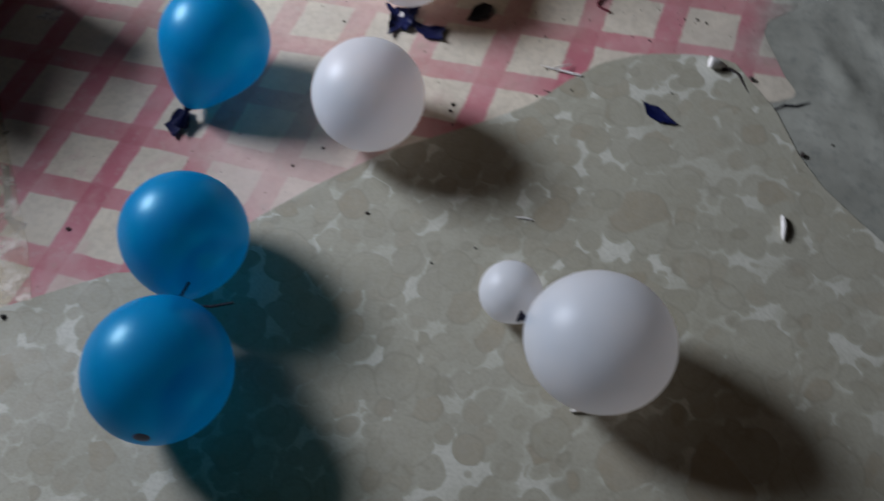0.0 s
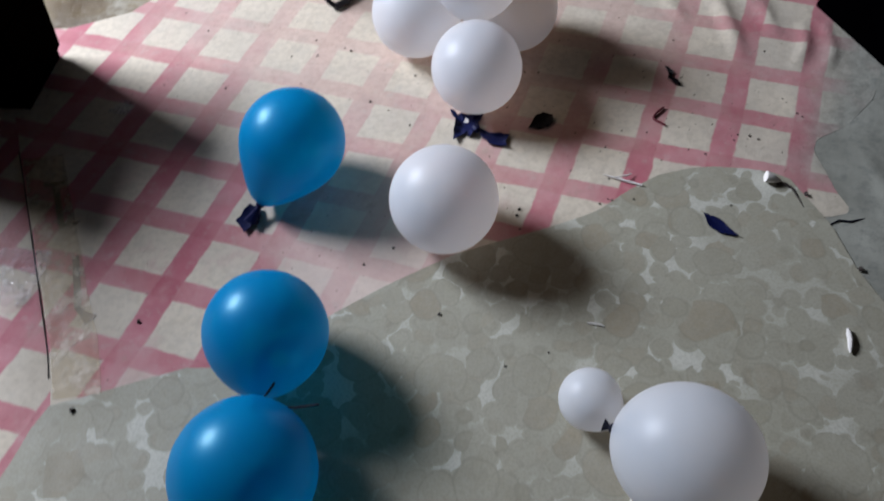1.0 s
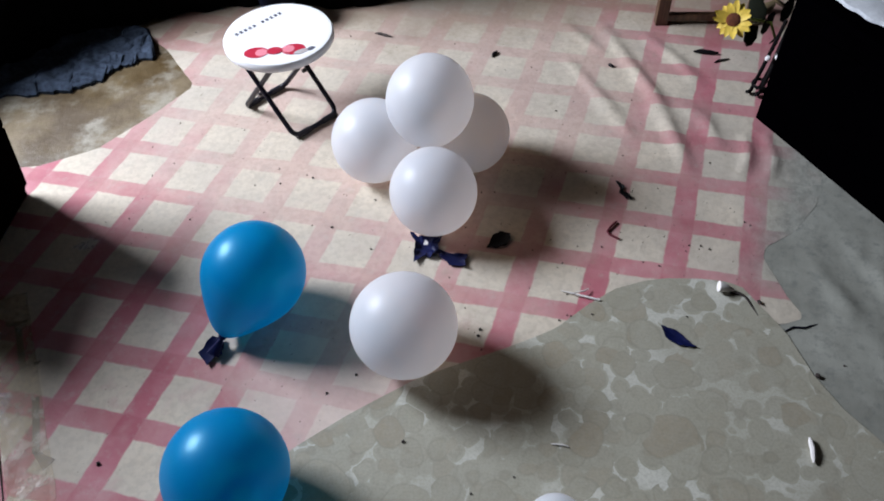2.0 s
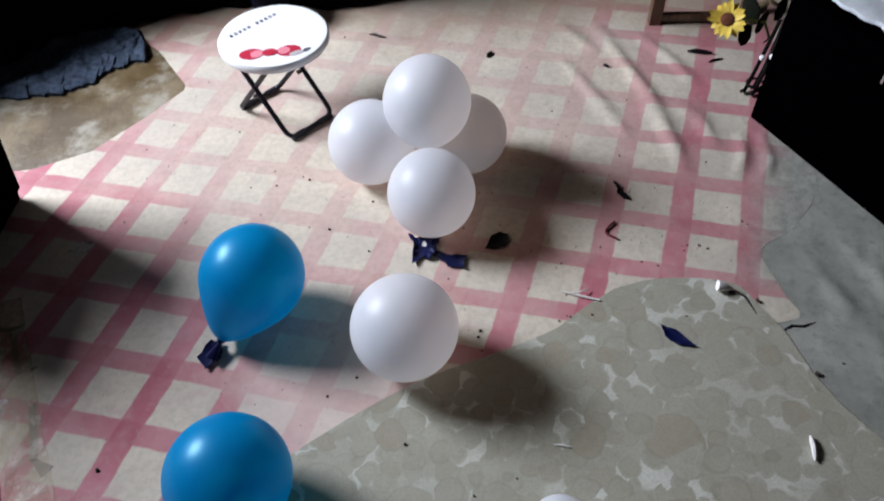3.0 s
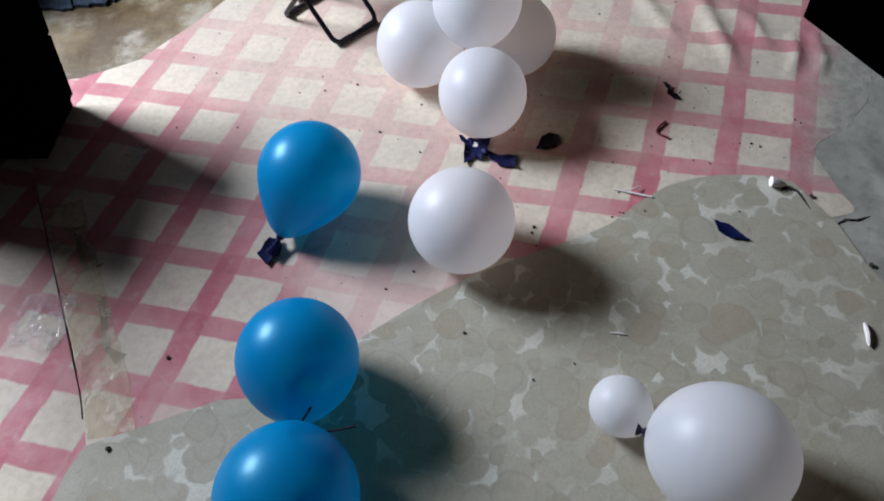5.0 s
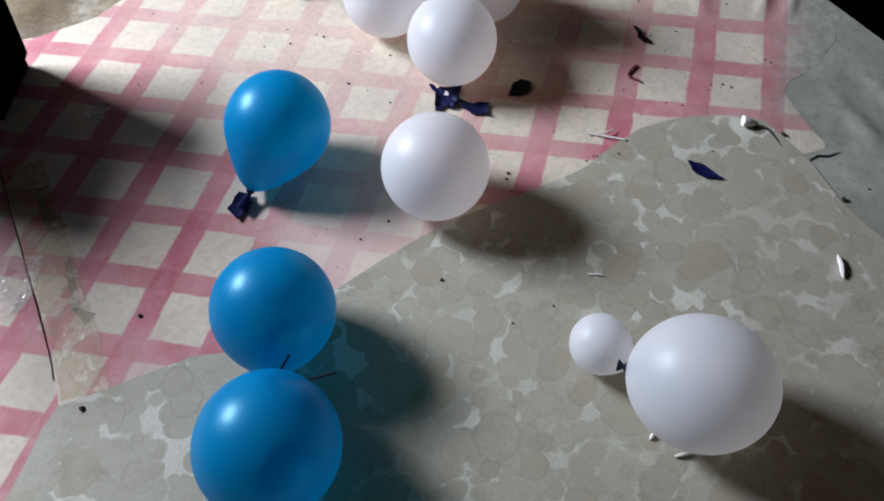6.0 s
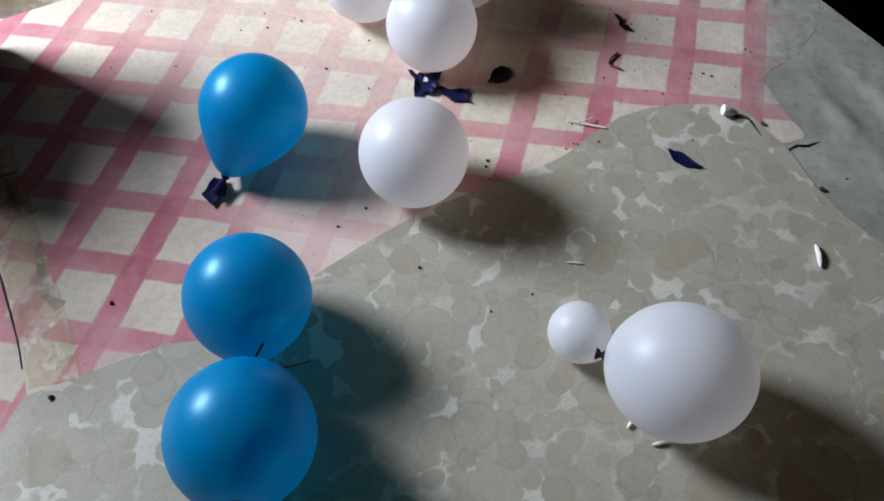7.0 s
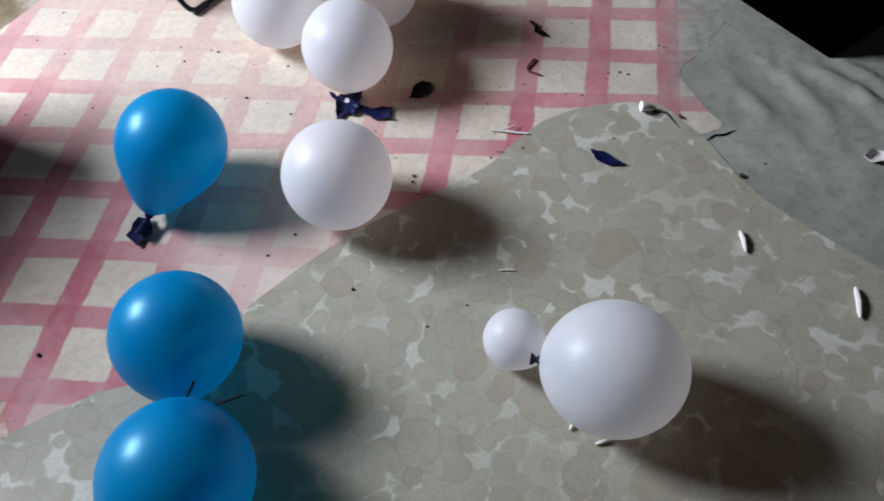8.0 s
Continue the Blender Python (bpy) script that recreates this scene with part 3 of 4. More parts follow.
piece("torn_lip", flake([(-0.535, 0.885), (-0.515, 0.925), (-0.490, 0.925), (-0.483, 0.895), (-0.510, 0.855)], TOP + 0.002, 0.002, 0.010, 4), NAVY, loose)

# white balloon by itself
S = Vector((-0.092, 0.896, 0.114))
white = thing("balloon", (S.x, S.y, LOW), "round pearly white balloon resting on the checked vinyl", "balloon")
balloon_parts(white, S, 0.108, (-0.25, 0.75, -0.60), WHITE, 0.12, 1.0, 0.7, WHITE_TIP, None, "skin", 6)

# a large and a small white balloon tied together
G, g = Vector((0.340, 0.420, 0.1185)), Vector((0.197, 0.525, 0.0585))
two = thing("balloon_pair", (0.27, 0.47, LOW), "large and tiny pearly white balloons tied together", "balloons")
balloon_parts(two, G, 0.1120, (-0.93, 0.32, -0.15), WHITE, 0.02, 1.06, 0.6, STRING, None, "balloon", 7)
balloon_parts(two, g, 0.0545, (0.72, -0.55, -0.10), WHITE, 0.16, 1.0, 0.5, STRING, None, "balloon", 8)
piece("tie_end", tube([(0.262, 0.493, 0.085), (0.250, 0.486, 0.100), (0.252, 0.480, 0.118)], 0.002, 6), STRING, two, "dark thread end")

# four white balloons tied in a bunch
J = Vector((-0.080, 1.425, 0.140))
bunch = thing("balloon_cluster", (J.x, J.y, TOP), "four pearly white balloons tied in one bunch", "balloons")
for n, (c, R, s) in enumerate((((-0.070, 1.462, 0.228), 0.104, 1.05), ((-0.213, 1.450, 0.112), 0.105, 1.0), ((0.022, 1.490, 0.105), 0.100, 1.0), ((-0.056, 1.279, 0.107), 0.102, 1.02))):
    balloon_parts(bunch, Vector(c), R, J - Vector(c), WHITE, 0.05, s, 0.5, WHITE_TIP, None, "balloon", 10 + n)


# ---- folding stool ----
def folding_stool(cx, cy, h):
    st = thing("folding_stool", (cx, cy, TOP), "small folding stool with round white plastic seat and dark steel legs", "stool")
    R = 0.143
    prof = [(0.0, h - 0.004), (R - 0.03, h - 0.004), (R - 0.012, h - 0.001), (R - 0.004, h - 0.002), (R, h - 0.008), (R, h - 0.020), (R - 0.003, h - 0.024), (R - 0.008, h - 0.024), (R - 0.010, h - 0.012), (0.0, h - 0.012)]
    seat = piece("seat", lathe(prof, 64, Matrix.Translation((cx, cy, 0))), SEAT, st, "round white plastic seat with a red printed bow")
    al, ac = Vector((0.686, 0.727, 0)), Vector((0.80, -0.60, 0))
    mid = Vector((cx - 0.008, cy - 0.020, 0))
    zt, zb, w = h - 0.018, TOP + 0.009, 0.073
    for sgn, mat, wid in ((1, STEEL, w), (-1, STEEL, w * 0.93)):
        low, top = mid + ac * 0.105 * sgn, mid - ac * 0.080 * sgn
        a, b = low - al * wid, low + al * wid
        p, q = top - al * wid, top + al * wid
        piece("leg_frame", tube(bend([(p.x, p.y, zt), (a.x, a.y, zb), (b.x, b.y, zb), (q.x, q.y, zt)], 0.028), 0.0070, 10), mat, st, "bent dark steel tube leg frame")
        for e in (-0.62, 0.62):
            u, v = low + al * wid * (e - 0.30), low + al * wid * (e + 0.30)
            piece("foot_sleeve", tube([(u.x, u.y, zb), (v.x, v.y, zb)], 0.0088, 10), SLEEVE, st)
        u, v = top - al * (wid + 0.012), top + al * (wid + 0.012)
        piece("hinge_bar", tube([(u.x, u.y, zt), (v.x, v.y, zt)], 0.005, 8), GREYSTEEL, st)
    m1, m2 = mid - al * w, mid + al * w
    for e in (m1, m2):
        piece("pivot", lathe([(0, -0.011), (0.006, -0.010), (0.006, 0.010), (0, 0.011)], 12, Matrix.Translation((e.x, e.y, (zt + zb) / 2 - 0.012)) @ tail_turn(al)), GREYSTEEL, st)

    def print_on(name, outline, mat, label="", up=0.0):
        bm = bmesh.new()
        lo = [bm.verts.new((cx + x, cy + y, h - 0.0036)) for x, y in outline]
        hi = [bm.verts.new((cx + x, cy + y, h - 0.0030 + up)) for x, y in outline]
        bm.faces.new(hi)
        for k in range(len(lo)):
            j = (k + 1) % len(lo)
            bm.faces.new((lo[k], lo[j], hi[j], hi[k]))
        piece(name, bm, mat, seat, label, False)

    def oval(x, y, a, b, turn, n=20):
        c, s = math.cos(turn), math.sin(turn)
        return [(x + a * math.cos(t) * c - b * math.sin(t) * s, y + a * math.cos(t) * s + b * math.sin(t) * c) for t in [2 * math.pi * k / n for k in range(n)]]

    return st, seat, print_on, oval


stool, seat, print_on, oval = folding_stool(-0.477, 1.710, 0.25)
for x, y, mat, a, b in ((-0.040, -0.084, RED, 0.031, 0.023), (0.052, -0.068, RED, 0.031, 0.023)):
    print_on("printed_bow_loop", oval(x, y, a, b, 0.2), mat, "red printed bow loop")
    print_on("printed_loop_fold", [(px, py) for px, py in oval(x * 0.72 + 0.002, y, a * 0.50, b * 0.66, 0.2)], ROSE, "", 0.0005)
print_on("printed_bow_knot", oval(0.005, -0.076, 0.019, 0.015, 0.2), RED, "red printed bow knot", 0.0010)
t0, t1 = Vector((-0.119, -0.003)), Vector((-0.016, 0.105))
for k in range(11):
    if k == 5:
        continue
    c = t0.lerp(t1, (k + 0.5) / 11) + Vector((0.006, -0.006))
    d, nrm = (t1 - t0).normalized() * 0.0036, Vector((0.72, -0.69)) * 0.0056
    print_on("printed_bar", [tuple(c - d - nrm), tuple(c + d - nrm), tuple(c + d + nrm), tuple(c - d + nrm)], INK)
print_on("finger_hole", oval(0.098, -0.066, 0.011, 0.008, 0.6), INK, "small dark finger hole", 0.0010)
print_on("grey_patch", oval(0.074, -0.078, 0.020, 0.009, 0.5), plain("grey_wedge", (0.50, 0.45, 0.44), 0.6), "grey wedge by the finger hole", 0.0005)


# ---- dark furniture and added dark shapes round the floor ----
def chest():
    """Black chest whose long front runs beside the vinyl; a white cloth lies on it."""
    d = Vector((0.487, -0.873, 0)).normalized()
    out = Vector((-d.y, d.x, 0))
    if out.x < 0:
        out = -out
    o = Vector((0.785, 1.680, 0))
    m = Matrix(((d.x, out.x, 0, o.x), (d.y, out.y, 0, o.y), (0, 0, 1, 0), (0, 0, 0, 1)))
    th = thing("chest", (o.x, o.y, 0), "large black wooden chest beside the floor sheets", "chest")
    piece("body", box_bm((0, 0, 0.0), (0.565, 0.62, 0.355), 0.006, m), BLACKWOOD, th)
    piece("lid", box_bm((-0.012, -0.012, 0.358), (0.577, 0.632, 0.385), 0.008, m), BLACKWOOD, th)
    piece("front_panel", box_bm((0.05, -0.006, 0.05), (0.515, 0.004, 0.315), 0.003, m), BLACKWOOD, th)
    piece("latch", box_bm((0.30, -0.018, 0.318), (0.306, -0.0125, 0.350), 0.0015, m), CHROME, th, "bright metal latch")
    bm = bmesh.new()
    n1, n2 = 40, 40
    vs = []
    for a in range(n1 + 1):
        row = []
        for b in range(n2 + 1):
            u, v = -0.005 + 0.57 * a / n1, 0.035 + 0.58 * b / n2
            u += 0.012 * noise.noise((b * 0.35, 2.0, 0.0)) * (a in (0, n1))
            v += 0.016 * noise.noise((a * 0.30, 5.0, 0.0)) * (b == 0)
            h = 0.390 + 0.010 * abs(noise.noise((u * 9, v * 9, 2.0))) + 0.006 * abs(noise.noise((u * 26, v * 20, 3.0)))
            row.append(bm.verts.new(m @ Vector((u, v, h))))
        vs.append(row)
    for r, q in zip(vs, vs[1:]):
        for b in range(n2):
            bm.faces.new((r[b], r[b + 1], q[b + 1], q[b]))
    rim = [r[0] for r in vs]
    low = [bm.verts.new((v.co.x, v.co.y, 0.3855)) for v in rim]
    for k in range(n1):
        bm.faces.new((rim[k], rim[k + 1], low[k + 1], low[k]))
    tagged(obj("tablecloth", bm, SHEETCLOTH), "rumpled white cotton cloth spread over the black chest", "cloth")


chest()


def side_cabinet():
    """Cabinet at the edge of the floor, its front leaning a little over the vinyl; an unseen panel behind shades the
    floor.
    """
    th = thing("side_cabinet", (-1.30, 1.24, 0), "dark brown drawer cabinet in deep shadow, with an added light-blocking panel", "cabinet")
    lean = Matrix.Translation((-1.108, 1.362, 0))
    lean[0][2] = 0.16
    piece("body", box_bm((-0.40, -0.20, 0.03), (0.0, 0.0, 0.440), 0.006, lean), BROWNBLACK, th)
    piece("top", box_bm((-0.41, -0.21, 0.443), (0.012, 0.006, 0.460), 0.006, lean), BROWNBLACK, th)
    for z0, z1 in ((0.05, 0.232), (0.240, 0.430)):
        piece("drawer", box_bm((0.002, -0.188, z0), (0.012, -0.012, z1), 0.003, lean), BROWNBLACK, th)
    # Added panel, out of view, blocks window light to the lower-left floor.
    piece("shade_panel", box_bm((-0.46, -0.34, 0.0), (-0.412, -0.005, 0.770), 0.006, lean), BROWNBLACK, th)
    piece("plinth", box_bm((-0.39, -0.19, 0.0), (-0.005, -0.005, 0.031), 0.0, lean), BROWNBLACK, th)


side_cabinet()


def draped(name, line, depth, h, label, category, seed):
    """Black draped shape closing off the floor: a top and a front with upright folds."""
    pts = []
    for (ax, ay), (bx, by) in zip(line, line[1:]):
        n = max(2, round(math.hypot(bx - ax, by - ay) / 0.012))
        pts += [(ax + (bx - ax) * k / n, ay + (by - ay) * k / n) for k in range(n)]
    pts.append(line[-1])
    d = Vector((line[-1][0] - line[0][0], line[-1][1] - line[0][1])).normalized()
    out = Vector((d.y, -d.x))
    front, top = [], []
    for lev in range(13):
        t = lev / 12
        row = []
        for k, (x, y) in enumerate(pts):
            fold = (0.016 * noise.noise((k * 0.11, seed, t * 0.8)) + 0.008 * math.sin(k * 0.55 + seed)) * (1 - 0.75 * t)
            z = 0.008 * (1 - t) + h * t + (0.006 * noise.noise((k * 0.2, 3.0, seed)) if lev == 0 else 0.0)
            row.append((x + out.x * fold, y + out.y * fold, z))
        front.append(row)
    top.append(front[-1])
    for q in range(1, 9):
        top.append([(x - out.x * depth * q / 8, y - out.y * depth * q / 8, h + 0.012 * math.sin(q / 8 * math.pi) + 0.006 * noise.noise((k * 0.1, q * 0.6, seed))) for k, (x, y) in enumerate(pts)])
    back = [top[-1], [(x, y, 0.0) for x, y, z in top[-1]]]
    th = thing(name, (*line[0], 0.0), label, category)
    for part_name, rows in (("hanging_front", front), ("cloth_top", top), ("hanging_back", back)):
        bm = bmesh.new()
        grid = [[bm.verts.new(p) for p in r] for r in rows]
        for r, q in zip(grid, grid[1:]):
            for k in range(len(pts) - 1):
                bm.faces.new((r[k], r[k + 1], q[k + 1], q[k]))
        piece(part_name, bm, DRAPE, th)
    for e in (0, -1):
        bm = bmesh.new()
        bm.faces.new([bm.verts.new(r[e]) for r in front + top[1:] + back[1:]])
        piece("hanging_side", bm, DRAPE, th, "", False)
    return th


# Added black shapes for the dark far edge; bench and box are assumed.
draped("draped_filler_back", [(-1.24, 2.15), (-1.06, 2.14), (-0.75, 2.235), (-0.36, 2.215), (-0.03, 2.345), (0.10, 2.44)], 0.34, 0.36, "black draped shape added to fill the dark far edge", "bench", 2.0)
draped("draped_filler_left", [(-1.62, 1.66), (-1.40, 1.86), (-1.27, 2.03), (-1.10, 2.10), (-1.00, 2.17)], 0.30, 0.34, "black draped shape added to fill the dark left corner", "box", 5.0)


def rug():
    """Crumpled cloth lying on the bare cement."""
    bm = bmesh.new()
    n1, n2 = 90, 44
    front = [(-1.60, 1.68), (-1.337, 1.758), (-1.16, 1.779), (-1.094, 1.832), (-1.048, 1.90), (-0.955, 1.957)]
    back = [(-1.60, 1.84), (-1.372, 1.90), (-1.264, 2.07), (-1.102, 2.12), (-1.02, 2.10), (-0.985, 2.03)]
    rows = []
    for a in range(n1 + 1):
        u = a / n1 * (len(front) - 1)
        k = min(int(u), len(front) - 2)
        f = u - k
        p, q = Vector(front[k]).lerp(Vector(front[k + 1]), f), Vector(back[k]).lerp(Vector(back[k + 1]), f)
        row = []
        for b in range(n2 + 1):
            v = b / n2
            c = p.lerp(q, v)
            w = (0.022 * noise.noise((a * 0.19, 1.0, 4.0)) + 0.012 * noise.noise((a * 0.6, 2.0, 4.0))) * (1 - v)
            edge = min(1.0, 5 * v + 0.25, 8 * (1 - v) + 0.2)
            z = 0.006 + edge * (0.030 * abs(noise.noise((c.x * 9, c.y * 12, 1.0))) + 0.016 * abs(noise.noise((c.x * 30, c.y * 26, 2.0))) + 0.006)
            row.append(bm.verts.new((c.x + w, c.y - w, z)))
        rows.append(row)
    for r, q in zip(rows, rows[1:]):
        for b in range(n2):
            bm.faces.new((r[b], r[b + 1], q[b + 1], q[b]))
    rim = [r[0] for r in rows] + rows[-1][1:] + [r[-1] for r in rows[-2::-1]] + rows[0][-2:0:-1]
    low = [bm.verts.new((v.co.x, v.co.y, 0.0005)) for v in rim]
    for k in range(len(rim)):
        j = (k + 1) % len(rim)
        bm.faces.new((rim[k], low[k], low[j], rim[j]))
    tagged(obj("rug", bm, RUG), "crumpled blue-grey cloth rug lying on bare cement", "rug")


rug()


def wooden_stand():
    th = thing("wooden_stand", (0.66, 2.20, TOP), "brown wooden stand with square legs and low rails", "stand")
    x0, x1, y0, y1 = 0.575, 0.90, 2.115, 2.42
    for x, y in ((x0, y0), (x1 - 0.032, y0 + 0.06), (x0, y1 - 0.032), (x1 - 0.032, y1 - 0.032)):
        piece("leg", box_bm((x, y, TOP), (x + 0.036, y + 0.032, 0.46), 0.003), WOOD, th)
    piece("rail", box_bm((x0 + 0.034, y0 + 0.006, TOP + 0.012), (x1 - 0.03, y0 + 0.026, TOP + 0.034), 0.002), WOOD, th)
    piece("rail", box_bm((x0 + 0.034, y1 - 0.026, 0.06), (x1 - 0.03, y1 - 0.008, 0.09), 0.002), WOOD, th)
    piece("top", box_bm((x0 - 0.02, y0 - 0.02, 0.463), (x1 + 0.02, y1 + 0.02, 0.485), 0.004), WOOD, th)


wooden_stand()


WIRE = plain("black_enamel_wire", (0.005, 0.004, 0.0045), 0.6, spec=0.08)
SHADELEAF = plain("shade_leaf", (0.012, 0.014, 0.008), 0.8, spec=0.1)


def sunflower_stand():
    """Artificial sunflower in a black wire stand behind the chest."""
    th = thing("flower_stand", (0.83, 1.85, TOP), "black wire flower stand with beads holding an artificial sunflower", "flower stand")
    zt = 0.20
    feet = ((0.792, 1.785), (0.812, 1.772), (0.822, 1.802), (0.838, 1.785))
    for k, (x, y) in enumerate(feet):
        top = Vector((0.862, 1.84, zt)) + Vector(((x - 0.815) * 0.6, (y - 1.785) * 0.6, 0))
        piece("leg", tube(bend([(x - 0.012, y - 0.010, TOP + 0.012), (x, y, TOP + 0.004), (x + 0.016, y + 0.012, 0.07), tuple(top)], 0.01, 4), 0.0052, 8), WIRE, th)
        piece("bead", lathe([(0, -0.008), (0.006, -0.005), (0.008, 0), (0.006, 0.005), (0, 0.008)], 12, Matrix.Translation((x + 0.022, y + 0.010, 0.112 + 0.012 * (k % 2)))), SEAT, th, "small white bead")
    for z, r in ((0.030, 0.022), (zt, 0.020)):
        piece("ring", tube([(0.818 + 0.40 * (z - 0.03) + r * math.cos(t), 1.792 + 0.29 * (z - 0.03) + r * math.sin(t), z) for t in [2 * math.pi * q / 24 for q in range(25)]], 0.0040, 8, False), WIRE, th)
    piece("stem", tube([(0.86, 1.88, 0.10), (0.83, 1.89, 0.16), (0.775, 1.90, 0.165)], 0.004, 8), LEAF, th, "green stem")
    # Near-black leaves added where the ground behind the flower lies in shadow.
    for lx, ly, lz, turn, big in ((0.790, 1.90, 0.115, 30, 1.3), (0.825, 1.90, 0.150, 80, 1.5), (0.850, 1.875, 0.120, 140, 1.2), (0.800, 1.93, 0.170, -20, 1.4), (0.865, 1.90, 0.190, 60, 1.4)):
        piece("leaf", lathe([(0, 0.034), (0.012, 0.022), (0.018, 0.0), (0.012, -0.018), (0, -0.026)], 12, pose(lx, ly, lz, -40, turn, 0.15 * turn) @ Matrix.Diagonal((big, 0.15, big, 1))), SHADELEAF, th, "near-black leaf standing in for shade behind the flower")
    c = Vector((0.726, 1.885, 0.172))
    face = Vector((-0.35, -0.72, 0.60)).normalized()
    m = Matrix.Translation(c) @ face.to_track_quat("Z", "Y").to_matrix().to_4x4()
    heart = piece("flower_heart", lathe([(0, 0.009), (0.010, 0.011), (0.018, 0.007), (0.020, 0.0), (0.014, -0.006), (0, -0.008)], 24, m), FLOWERHEART, th, "brown flower heart")
    rnd = random.Random(3)
    for k in range(15):
        a = 2 * math.pi * k / 15 + rnd.uniform(-0.08, 0.08)
        ln, wd, lift = rnd.uniform(0.034, 0.042), rnd.uniform(0.009, 0.012), rnd.uniform(-0.004, 0.006)
        bm = bmesh.new()
        sides = []
        for q in range(6):
            t = q / 5
            w = wd * math.sin(math.pi * (0.14 + 0.84 * t)) ** 0.8
            r = 0.012 + ln * t
            z = 0.001 * (k % 2) + lift * t * t * 3 + 0.004 * math.sin(math.pi * t)
            sides.append([bm.verts.new((r, s * w, z + abs(s) * 0.002 + o)) for s in (-1, 0, 1) for o in (0.0, 0.0007)])
        for p, q in zip(sides, sides[1:]):
            bm.faces.new((p[1], q[1], q[3], p[3])), bm.faces.new((p[3], q[3], q[5], p[5]))
            bm.faces.new((p[2], q[2], q[0], p[0])), bm.faces.new((p[4], q[4], q[2], p[2]))
            bm.faces.new((p[0], q[0], q[1], p[1])), bm.faces.new((p[5], q[5], q[4], p[4]))
        bmesh.ops.transform(bm, matrix=m @ pose(0, 0, 0, 0, 0, math.degrees(a)), verts=bm.verts)
        piece("petal", bm, PETAL, th)
    for k, (px, py, pz, turn) in enumerate(((0.80, 1.93, 0.13, 40), (0.83, 1.955, 0.16, 120), (0.85, 1.92, 0.20, -30))):
        bm = lathe([(0, 0.03), (0.018, 0.018), (0.024, 0.0), (0.016, -0.016), (0, -0.024)], 14, pose(px, py, pz, 60, 20, turn) @ Matrix.Diagonal((1, 0.25, 1.2, 1)))
        piece("dry_leaf", bm, DRYLEAF, th, "dry brown leaf")


sunflower_stand()


def potted_plant():
    th = thing("potted_plant", (-0.60, 2.155, TOP), "small navy pot with yellow-green leaves", "plant")
    piece("pot", lathe([(0, TOP + 0.001), (0.046, TOP + 0.001), (0.056, 0.07), (0.064, 0.118), (0.068, 0.120), (0.068, 0.132), (0.062, 0.132), (0.057, 0.11), (0, 0.108)], 32, Matrix.Translation((-0.60, 2.155, 0))), POT, th, "navy plastic pot")
    rnd = random.Random(9)
    for k in range(26):
        a, ln, wd = rnd.uniform(0, 6.28), rnd.uniform(0.05, 0.09), rnd.uniform(0.008, 0.013)
        el = rnd.uniform(0.5, 1.2)
        bm = bmesh.new()
        rows = []
        for q in range(6):
            t = q / 5
            w = wd * math.sin(math.pi * (0.1 + 0.88 * t))
            x, z = ln * t * math.cos(el), ln * (t * math.sin(el) - 0.5 * t * t * math.cos(el))
            rows.append([bm.verts.new((x, s * w, z + o)) for s in (-1, 1) for o in (0, 0.0008)])
        for p, q in zip(rows, rows[1:]):
            bm.faces.new((p[1], q[1], q[3], p[3])), bm.faces.new((p[2], q[2], q[0], p[0]))
            bm.faces.new((p[0], q[0], q[1], p[1])), bm.faces.new((p[3], q[3], q[2], p[2]))
        bmesh.ops.transform(bm, matrix=pose(-0.60, 2.155, 0.118, 0, 0, math.degrees(a)), verts=bm.verts)
        piece("leaf", bm, LEAF, th)


potted_plant()


# ---- scraps on the floor ----
def scrap(name, outline, z, label, category, mat, thick=0.0012, curl=0.003, seed=0, group=""):
    return tagged(obj(name, flake(outline, z, thick, curl, seed), mat), label, category, group)


scrap("balloon_scrap", [(0.070, 1.197), (0.083, 1.233), (0.100, 1.247), (0.124, 1.241), (0.125, 1.222), (0.115, 1.205), (0.092, 1.197)], TOP, "dark torn balloon piece shaped like a leaf", "balloon scrap", BLACK_RUBBER, 0.0025, 0.006, 1, "balloon scraps")
scrap("balloon_scrap", [(0.442, 0.985), (0.454, 0.978), (0.470, 0.973), (0.487, 0.955), (0.508, 0.930), (0.487, 0.933), (0.470, 0.934), (0.457, 0.944), (0.448, 0.955)], LOW, "navy blue torn balloon piece on the pebble sheet", "balloon scrap", NAVY, 0.0018, 0.005, 2, "balloon scraps")
bow = thing("torn_balloon", (-0.06, 1.185, TOP), "torn navy balloon neck knotted like a bow", "balloon scrap", "balloon scraps")
piece("flap", flake([(-0.112, 1.232), (-0.085, 1.222), (-0.060, 1.228), (-0.034, 1.232), (-0.045, 1.200), (-0.042, 1.180), (-0.060, 1.160), (-0.078, 1.166), (-0.098, 1.142), (-0.100, 1.175), (-0.098, 1.205)], TOP + 0.001, 0.002, 0.014, 3), NAVY, bow)
piece("flap", flake([(-0.048, 1.190), (-0.010, 1.172), (0.032, 1.176), (0.020, 1.155), (0.022, 1.135), (-0.015, 1.140), (-0.040, 1.165)], TOP + 0.001, 0.002, 0.010, 4), NAVY, bow)
piece("pale_spot", flake([(-0.076, 1.205), (-0.067, 1.200), (-0.069, 1.189), (-0.078, 1.192)], TOP + 0.016, 0.001, 0.001, 5), PAPER, bow, "small pale spot on the torn rubber")
piece("knot", lathe([(0, -0.012), (0.008, -0.008), (0.010, 0), (0.007, 0.009), (0, 0.012)], 14, pose(-0.050, 1.182, TOP + 0.009, 80, 10, 30)), NAVY, bow)
